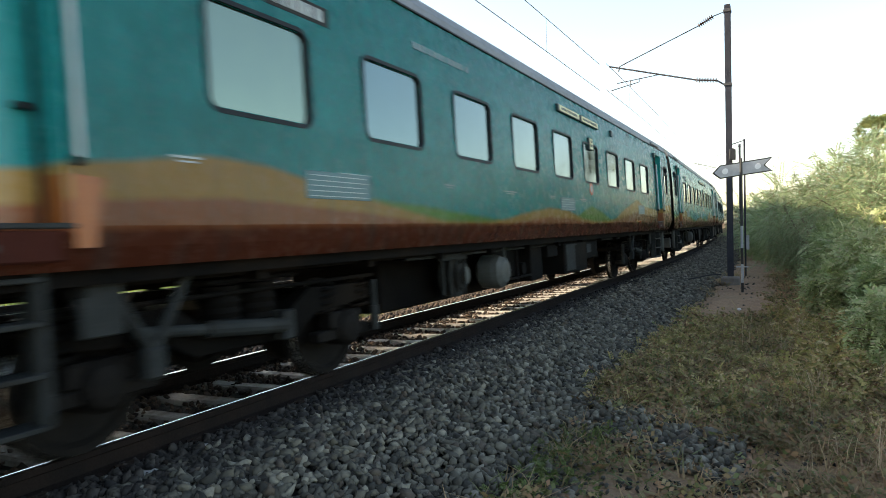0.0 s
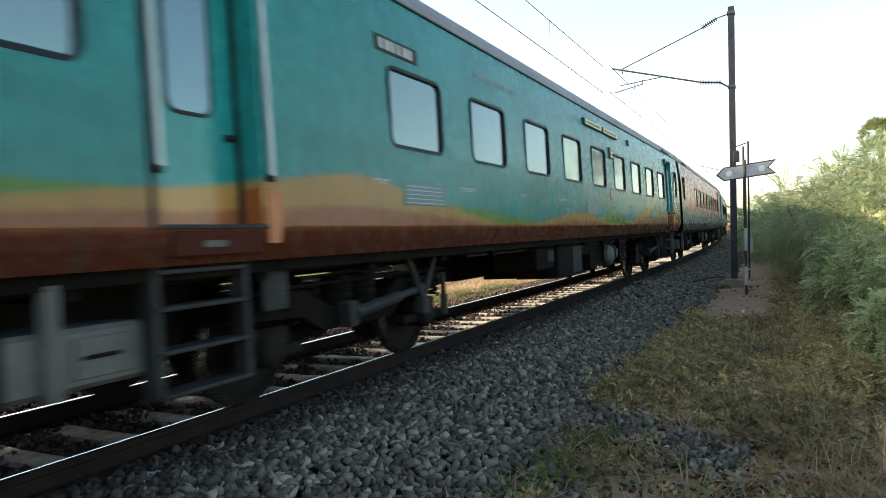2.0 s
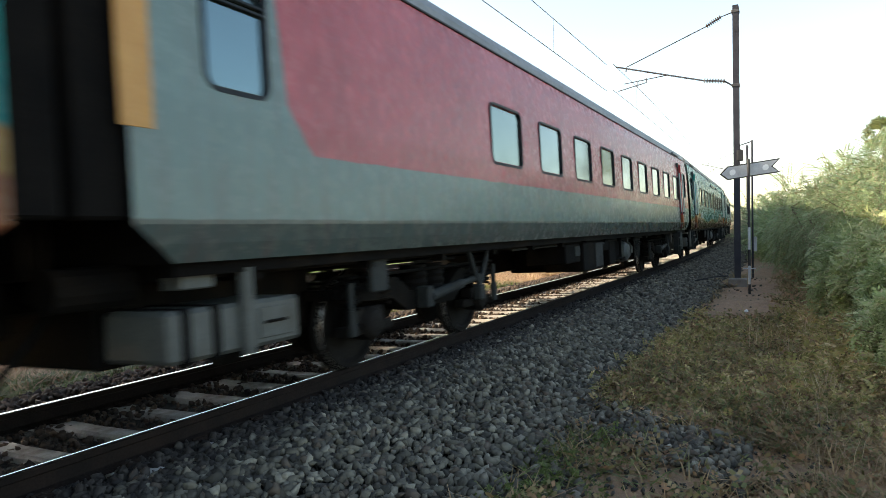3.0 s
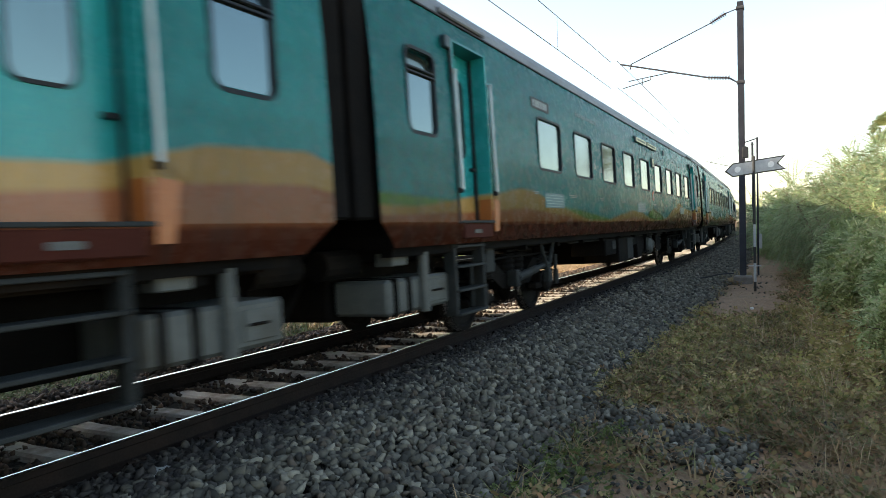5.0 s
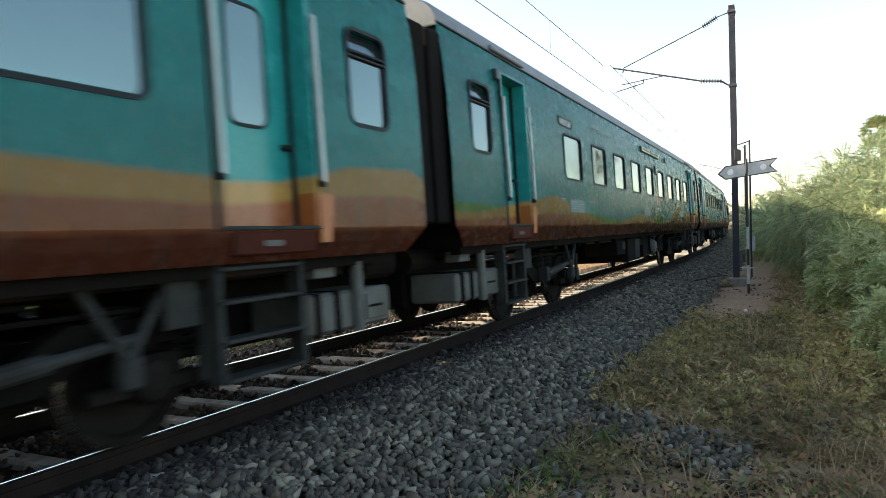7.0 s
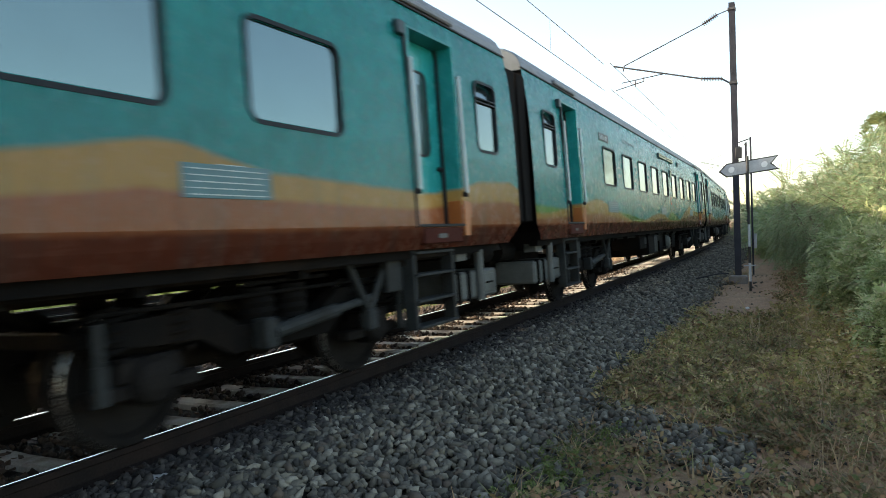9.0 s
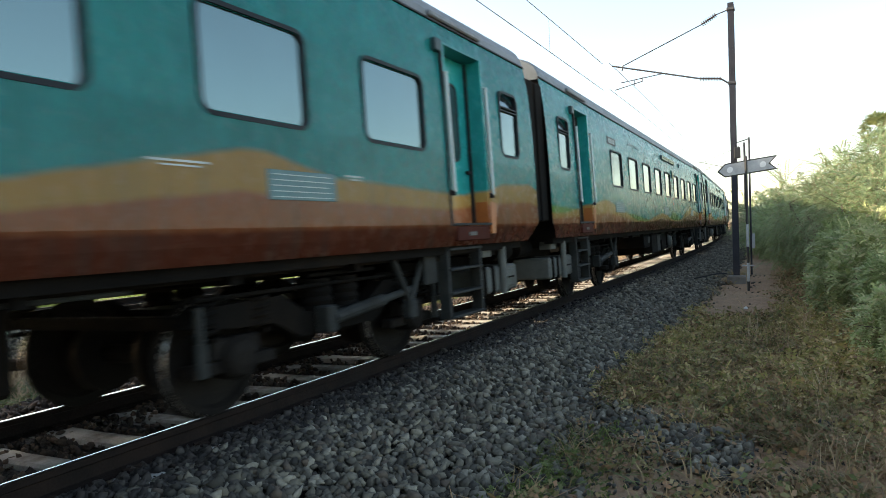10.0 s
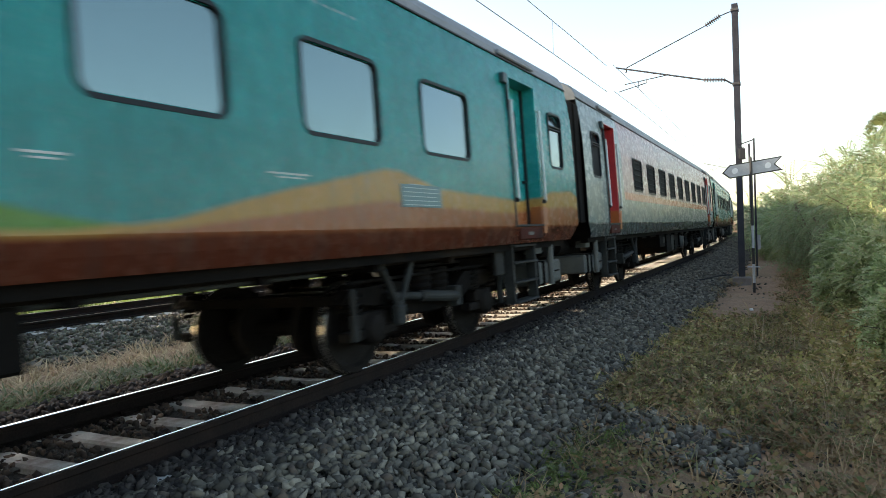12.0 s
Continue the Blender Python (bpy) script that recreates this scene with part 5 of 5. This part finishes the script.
def bush(x, y, rx, ry, h, seed, count, mat, template, label, size=1.0, base=None, name="thorn_bush", low=0.05):
    """Bent stems from one root, and sprays on the skin and inside of uneven lobes."""
    rng = np.random.default_rng(seed)
    z0 = (land_height(offset_at(x, y), x, y) if base is None else base) - 0.03
    top = new(name)
    top.location = (x, y, z0)
    tagged(top, label, "bush", "line-side bushes")
    lobes = []
    for i in range(9):
        a, d = rng.uniform(0, 2 * math.pi), rng.uniform(0.15, 0.72)
        zz = h * rng.uniform(0.25, 0.72)
        rr = rng.uniform(0.30, 0.5)
        lobes.append((d * rx * math.cos(a), d * ry * math.sin(a), zz, rr * rx, rr * ry, min(rr * h, h - zz)))
    bm = bmesh.new()
    for lx, ly, lz, *_ in lobes:
        p = Vector((rng.uniform(-0.1, 0.1), rng.uniform(-0.1, 0.1), -0.1))
        q = Vector((lx * 0.5 + rng.uniform(-0.1, 0.1), ly * 0.5, lz * 0.55))
        e = Vector((lx, ly, lz))
        r = 0.012 + 0.012 * h
        cyl(bm, p, q, r, 6, r * 0.7)
        cyl(bm, q, e, r * 0.7, 6, r * 0.35)
        for _ in range(3):
            tip = e + Vector(rng.normal(0, 0.4, 3)) * rx * 0.5
            tip.z = max(tip.z, 0.1)
            cyl(bm, e, tip, r * 0.35, 5, r * 0.12)
    part("stem_cluster", bm, BARK, top)
    lob = np.array(lobes)
    pick = rng.integers(0, len(lob), count)
    d = rng.normal(size=(count, 3))
    d /= np.linalg.norm(d, axis=1)[:, None]
    rad = rng.uniform(0.35, 1.0, count) ** 0.45 * rng.choice([1.0, 1.0, 1.0, 1.18], count)
    places = lob[pick, :3] + d * lob[pick, 3:] * rad[:, None]
    places[:, 2] = np.maximum(places[:, 2], low + rng.uniform(0, 0.25, count))
    # hanging skirts towards the ground
    skirt = rng.random(count) < 0.22
    places[skirt, 2] *= rng.uniform(0.15, 0.8, skirt.sum())
    frames = turns(rng, d, count, rng.uniform(0.1, 0.9, count))
    scatter("crown", template, places, frames, size * rng.uniform(0.6, 1.3, count), mat, top)
    return top


THORN = "sprawling thorn bush with feathery green leaves"
GREYB = "low grey-green thorn bush in the shade of the bank"
# the low thicket beside the path, the taller bushes behind it, and the row along the track
for i, (x, y, rx, ry, h, n, mat, tpl, label, size) in enumerate([
        (1.0, 9.0, 0.75, 0.8, 0.95, 2600, LEAF_GREY, LEAFY, GREYB, 0.50), (1.15, 10.9, 0.75, 0.8, 1.10, 2600, LEAF_DARK, LEAFY, GREYB, 0.55),
        (1.55, 10.9, 0.9, 0.9, 1.35, 2600, LEAF_GREY, LEAFY, GREYB, 0.55), (0.9, 12.7, 0.85, 0.9, 1.30, 2800, LEAF_GREY, LEAFY, GREYB, 0.6),
        (1.2, 13.0, 1.0, 1.0, 1.65, 2800, LEAF_GREY, LEAFY, GREYB, 0.62), (0.85, 15.0, 0.8, 1.1, 1.5, 2600, LEAF_DARK, LEAFY, GREYB, 0.65),
        (1.3, 15.6, 1.0, 1.1, 1.95, 2600, LEAF_GREY, LEAFY, GREYB, 0.7), (0.9, 17.8, 0.85, 1.2, 1.75, 2400, LEAF_DARK, LEAFY, GREYB, 0.75),
        (2.4, 15.4, 1.1, 1.2, 2.2, 1488, LEAF, FROND, THORN, 0.6), (1.7, 18.2, 1.3, 1.3, 2.8, 1612, LEAF, FROND, THORN, 0.7),
        (0.8, 20.8, 1.3, 1.4, 3.1, 1612, LEAF, FROND, THORN, 0.75), (1.7, 21.2, 1.6, 1.5, 3.9, 1736, LEAF, FROND, THORN, 0.8),
        (3.7, 20.0, 1.5, 1.6, 3.5, 1488, LEAF, FROND, THORN, 0.8), (0.75, 24.8, 1.6, 1.7, 3.8, 1612, LEAF, FROND, THORN, 0.9),
        (2.0, 25.4, 1.9, 1.8, 4.3, 1612, LEAF, FROND, THORN, 0.95), (0.05, 27.5, 1.1, 1.8, 2.3, 1240, LEAF_DARK, FROND, THORN, 0.9),
        (0.5, 30.5, 1.6, 2.2, 3.2, 1240, LEAF, FROND, THORN, 1.1), (2.6, 31.0, 2.0, 2.4, 3.9, 1240, LEAF, FROND, THORN, 1.2),
        (-0.6, 34.0, 1.2, 2.2, 2.2, 992, LEAF_DARK, FROND, THORN, 1.1), (-0.4, 38.0, 1.7, 2.8, 3.0, 992, LEAF, FROND, THORN, 1.4),
        (-1.45, 42.0, 1.2, 2.8, 2.2, 806, LEAF_DARK, FROND, THORN, 1.4), (-1.1, 48.0, 2.0, 3.4, 3.1, 806, LEAF, FROND, THORN, 1.8),
        (-2.6, 54.0, 1.4, 3.4, 2.4, 682, LEAF, FROND, THORN, 1.8), (-2.4, 64.0, 2.4, 4.6, 3.4, 620, LEAF, FROND, THORN, 2.4), (-4.6, 80.0, 3.0, 6.0, 4.0, 558, LEAF, FROND, THORN, 3.0)]):
    bush(x, y, rx, ry, h, 100 + i, n, mat, tpl, label, size)
# behind the second track
for i, (s, off, r, h, n) in enumerate([(6, -13.6, 1.2, 0.9, 900), (11, -14.0, 1.6, 1.1, 1000), (17, -14.2, 2.0, 1.3, 1000), (24, -14.6, 2.2, 1.5, 900), (34, -15, 2.6, 2.0, 800)]):
    p = flat_point(s, off, 0)
    bush(p.x, p.y, r, r * 1.6, h, 300 + i, n, FAR_GREEN, SPRAY, "low green bush behind the second track", 0.8)


def shade_tree(s, off, h, spread, seed):
    """A broad tree, unseen, added for its shadow: trunk, limbs, and a crown of many sprays."""
    rng = np.random.default_rng(seed)
    p = flat_point(s, off, -0.5)
    top = new("tree")
    top.location = p
    tagged(top, "broad green tree out of view, added to shade the near track", "tree", "trees beyond the tracks")
    bm = bmesh.new()
    fork = Vector((0.2, 0.1, h * 0.4))
    cyl(bm, (0, 0, -0.2), fork, 0.24, 10, 0.15)
    ends = []
    for i in range(10):
        a = 2 * math.pi * i / 10 + rng.uniform(-0.3, 0.3)
        e = Vector((spread * 0.6 * math.cos(a), spread * 0.6 * math.sin(a), h * rng.uniform(0.35, 0.85)))
        cyl(bm, fork, e, 0.11, 7, 0.03)
        ends.append(e)
    part("trunk", bm, BARK, top)
    n = 4200
    c = np.array(ends)[rng.integers(0, 10, n)]
    d = rng.normal(size=(n, 3))
    d /= np.linalg.norm(d, axis=1)[:, None]
    places = c + d * rng.uniform(0.3, 1, n)[:, None] ** 0.5 * np.array([spread * 0.42, spread * 0.42, h * 0.22])
    scatter("crown", SPRAY, places, turns(rng, d, n, rng.uniform(0, 0.7, n)), rng.uniform(1.3, 2.2, n), LEAF, top)


# Added out of view, placed so that their shadow falls on the near track.
for i, (s, off, h, sp) in enumerate([(-18, -15.0, 9.5, 4.6), (-10.5, -14.5, 9.5, 4.4), (-3.8, -15.0, 10.0, 4.4), (3.0, -15.5, 9.5, 4.0)]):
    shade_tree(s, off, h, sp, 500 + i)


def palm():
    """A palmyra: ringed trunk and a head of stiff fans."""
    rng = np.random.default_rng(77)
    top = new("palm_tree")
    top.location = (4.5, 50.0, -0.4)
    tagged(top, "tall palm with stiff fan leaves above the thicket", "palm tree")
    bm = bmesh.new()
    h = 7.2
    prof = []
    for i in range(22):
        z = h * i / 21
        prof.append((z, 0.26 - 0.10 * z / h + (0.015 if i % 2 else 0)))
    lathe(bm, prof, (0, 0, 0), 14, "Z")
    part("trunk", bm, BARK, top)
    quads = []
    for i in range(60):
        a, up = rng.uniform(0, 2 * math.pi), rng.uniform(-0.55, 1.25)
        d = np.array([math.cos(a) * math.cos(up), math.sin(a) * math.cos(up), math.sin(up)])
        side = np.cross(d, [0, 0, 1.0])
        side /= np.linalg.norm(side)
        hub = np.array([0, 0, h]) + d * 0.75
        w = 0.02
        quads += [np.array([0, 0, h]) - side * w, np.array([0, 0, h]) + side * w, hub + side * w, hub - side * w]
        for f in np.linspace(-1.35, 1.35, 15):
            way = d * math.cos(f) + side * math.sin(f)
            nrm = np.cross(d, side) * (0.10 if int(f * 100) % 2 else -0.10)
            tip = hub + way * rng.uniform(0.75, 0.95) + nrm - np.array([0, 0, 0.12])
            mid = hub + way * 0.45
            across = np.cross(way, np.cross(d, side)) * 0.055
            quads += [hub, mid - across, tip, mid + across]
    q = np.array(quads)
    arrays("crown", q, np.arange(len(q)).reshape(-1, 4), PALM_LEAF, top)


palm()


def blades(n, rng, height, lean):
    """n bent grass blades as pairs of quads, at the origin."""
    a = rng.uniform(0, 2 * math.pi, n)
    h = height * rng.uniform(0.45, 1.2, n)
    le = lean * rng.uniform(0.3, 1.3, n)
    w = rng.uniform(0.0022, 0.0045, n)
    dx, dy = np.cos(a), np.sin(a)
    rows = []
    for u, k in ((0, 1.0), (0.55, 0.8), (1.0, 0.15)):
        cx, cy, cz = dx * le * u * u, dy * le * u * u, h * u * (1 - 0.25 * u * le / max(lean, 0.01) * 0.4)
        rows.append((np.stack([cx - dy * w * k, cy + dx * w * k, cz], 1), np.stack([cx + dy * w * k, cy - dx * w * k, cz], 1)))
    q = []
    for (l0, r0), (l1, r1) in zip(rows, rows[1:]):
        q.append(np.stack([l0, r0, r1, l1], 1))
    return np.stack(q, 1)


def grass(name, n, s_range, off_range, height, lean, mat, seed, label, clump=0.5, wide=1.0, dens=None):
    rng = np.random.default_rng(seed)
    m = max(n // 14, 1)
    cs, co = rng.uniform(*s_range, m), rng.uniform(*off_range, m)
    if dens is not None:
        keep = rng.random(m) < dens(cs, co)
        cs, co = cs[keep], co[keep]
        m = len(cs)
        n = m * 14
    pick = rng.integers(0, m, n)
    s = cs[pick] + rng.normal(0, 0.07 * clump * 2, n)
    off = co[pick] + rng.normal(0, 0.07 * clump * 2, n)
    a = CURVE * s
    x = -SIDE - (1 - np.cos(a)) / CURVE + off * np.cos(a)
    y = np.sin(a) / CURVE + off * np.sin(a)
    z = np.array([land_height(o, u, v) for o, u, v in zip(off, x, y)]) - 0.01
    b = blades(n, rng, height, lean)
    b[..., :2] *= wide
    hs = (0.55 + rng.random(m))[pick]
    b *= hs[:, None, None, None]
    v = b + np.stack([x, y, z], 1)[:, None, None, :]
    ob = arrays(name, v.reshape(-1, 3), np.arange(n * 8).reshape(-1, 4), mat)
    return tagged(ob, label, "grass", kind="stuff")


def patchy(s, off):
    """Thick on the verge, thin on the trodden strip beside the ballast and where it bends to the open ground."""
    wave = 0.5 + 0.5 * np.sin(s * 1.3 + 2 * np.sin(off * 2.1)) * np.cos(off * 1.7 + s * 0.6)
    strip = np.exp(-((off - 4.0) / 0.72) ** 4) * np.clip((s - 11) / 2.5, 0, 1)
    bend = np.exp(-((s - 6.6 + 0.75 * (off - 2.6)) / 0.42) ** 2) * np.clip((5.2 - off) / 0.6, 0, 1)
    near = np.clip((off - 3.0 + 0.2 * np.exp(-((s - 8.0) / 1.4) ** 2) - 0.08 * np.sin(2.3 * s)) / 0.3, 0, 1)
    apron = np.clip((5.6 - s) / 0.5, 0, 1) * np.clip((4.9 - off) / 0.5, 0, 1)
    return np.clip(((0.55 + 0.45 * wave) * near - 1.1 * strip - 1.0 * bend) * (1 - 0.55 * apron), 0.004, 1)


grass("dry_grass", 30000, (2.5, 11), (2.9, 7.4), 0.12, 0.16, DRY_GRASS, 21, "thin trampled brown and olive grass", 0.8, 1.3, patchy)
grass("dry_grass", 16000, (-9, 2.5), (3.2, 8.5), 0.12, 0.16, DRY_GRASS, 28, "thin trampled brown and olive grass", 0.8, 1.6, lambda s, o: np.full(len(s), 0.7))
grass("dry_grass", 16000, (11, 26), (3.0, 7.0), 0.15, 0.16, DRY_GRASS, 22, "thin trampled brown and olive grass", 0.8, 2.0, patchy)


def ground_cover(n, s_range, off_range, size, seed, dens):
    """Low creeping weeds: small sprays of leaves that lie close to the ground, in mats."""
    rng = np.random.default_rng(seed)
    m = n // 30
    cs, co = rng.uniform(*s_range, m), rng.uniform(*off_range, m)
    keep = rng.random(m) < dens(cs, co)
    cs, co = cs[keep], co[keep]
    n = len(cs) * 30
    pick = rng.integers(0, len(cs), n)
    s, off = cs[pick] + rng.normal(0, 0.16, n), co[pick] + rng.normal(0, 0.16, n)
    a = CURVE * s
    x = -SIDE - (1 - np.cos(a)) / CURVE + off * np.cos(a)
    y = np.sin(a) / CURVE + off * np.sin(a)
    z = np.array([land_height(o, u, v) for o, u, v in zip(off, x, y)]) + rng.uniform(0.0, 0.09, n)
    out = rng.normal(size=(n, 3)) * np.array([1, 1, 0.35]) + np.array([0, 0, 0.25])
    ob = scatter("creeping_weeds", TUFT, np.stack([x, y, z], 1), turns(rng, out, n, np.zeros(n)), size * rng.uniform(0.5, 1.3, n), GROUND_COVER)
    tagged(ob, "low mats of brown and olive creeping weeds", "weeds", kind="stuff")


ground_cover(30000, (2.6, 11), (2.9, 7.2), 0.75, 41, patchy)
ground_cover(12000, (11, 24), (3.0, 7.0), 1.2, 42, patchy)


def herb_mass(n, s_range, off_range, height, size, mat, seed, dens, label):
    """Knee-high weeds in clumps: upright leafy shoots that stand on the ground."""
    rng = np.random.default_rng(seed)
    m = n // 24
    cs, co = rng.uniform(*s_range, m), rng.uniform(*off_range, m)
    keep = rng.random(m) < dens(cs, co)
    cs, co = cs[keep], co[keep]
    n = len(cs) * 24
    pick = rng.integers(0, len(cs), n)
    s, off = cs[pick] + rng.normal(0, 0.12, n), co[pick] + rng.normal(0, 0.12, n)
    tall = (height * rng.uniform(0.4, 1.25, len(cs)))[pick]
    a = CURVE * s
    x = -SIDE - (1 - np.cos(a)) / CURVE + off * np.cos(a)
    y = np.sin(a) / CURVE + off * np.sin(a)
    z = np.array([land_height(o, u, v) for o, u, v in zip(off, x, y)]) + tall * rng.uniform(0, 1, n) ** 1.3
    out = rng.normal(size=(n, 3)) * np.array([1, 1, 0.3]) + np.array([0, 0, 0.9])
    ob = scatter("verge_weeds", LEAFY, np.stack([x, y, z], 1), turns(rng, out, n, np.zeros(n)), size * rng.uniform(0.5, 1.3, n), mat)
    tagged(ob, label, "weeds", kind="stuff")


def verge(s, off):
    return np.clip(patchy(s, off) * np.clip((s - 5.4) / 1.2, 0, 1) * np.clip(1.3 - 0.25 * np.abs(off - 3.9), 0.25, 1), 0, 1)


def near_clumps(s, off):
    return np.exp(-((s - 4.35) / 0.55) ** 2 - ((off - 3.35) / 0.33) ** 2) + 0.7 * np.exp(-((s - 5.2) / 0.22) ** 2 - ((off - 3.22) / 0.16) ** 2)


herb_mass(13000, (5.4, 14), (2.85, 6.6), 0.20, 0.34, VERGE_LEAF, 61, verge, "low olive-green weeds thick along the ballast foot")
herb_mass(5200, (3.2, 5.8), (2.8, 4.2), 0.07, 0.22, WEEDS, 62, near_clumps, "green weed clumps at the ballast foot")
herb_mass(2600, (7.2, 14), (4.9, 6.8), 0.38, 0.5, VERGE_LEAF, 63, lambda s, o: np.full(len(s), 0.6), "taller olive weeds before the thicket")
grass("tall_straw", 2600, (4.6, 14), (4.3, 7.2), 0.34, 0.20, STRAW, 23, "tall dry straw-coloured stalks", 0.6, 0.9, lambda s, o: np.full(len(s), 0.5))
grass("green_weeds", 16000, (2.8, 13), (3.1, 6.4), 0.10, 0.12, WEEDS, 24, "small green weeds among the dry grass", 0.7, 2.2, lambda s, o: np.clip(np.sin(s * 2.1) * np.cos(o * 2.7 + s), 0, 1) * np.where(s < 5.9, 0.12, 0.8))
grass("straw_grass", 26000, (0, 40), (-5.5, -3.0), 0.15, 0.13, STRAW, 25, "sunlit straw-coloured grass between the tracks", 0.8, 2.4)
grass("green_weeds", 12000, (0, 20), (-3.7, -2.6), 0.12, 0.12, WEEDS, 26, "green weeds along the far ballast edge", 0.8, 2.6)
grass("green_weeds", 9000, (0, 45), (-16, -11.6), 0.45, 0.2, FAR_GREEN, 27, "green weeds behind the second track", 1.5, 5.0)


# ---- movement: the train runs towards and past the eye ----
def motions():
    """One row each half second for every coach."""
    slip = [(0.0, -0.40), (0.5, 0.02), (1.0, -0.25), (1.5, 0.28), (2.0, 0.29), (2.5, 0.0), (3.0, -0.05), (5.0, -0.38), (5.5, 0.05), (6.0, -0.06), (6.5, 0.26), (8.5, -0.14),
            (9.0, -0.28), (9.5, 0.35), (10.0, 0.0), (10.5, -0.08), (11.0, 0.28), (11.5, 0.02), (12.0, 0.36)]
    ts, ds = [a for a, _ in slip], [b for _, b in slip]
    for number, coach in COACHES.items():
        rows = []
        for i in range(25):
            t = i / 2
            gone = -118.9 + 22.94 * t + float(np.interp(t, ts, ds))
            m = coach_pose(24 * number - 12 - gone)
            rows.append((t, m @ Matrix.Rotation(math.pi, 4, "Z") if number in REVERSED else m))
        walk(coach, rows)


motions()
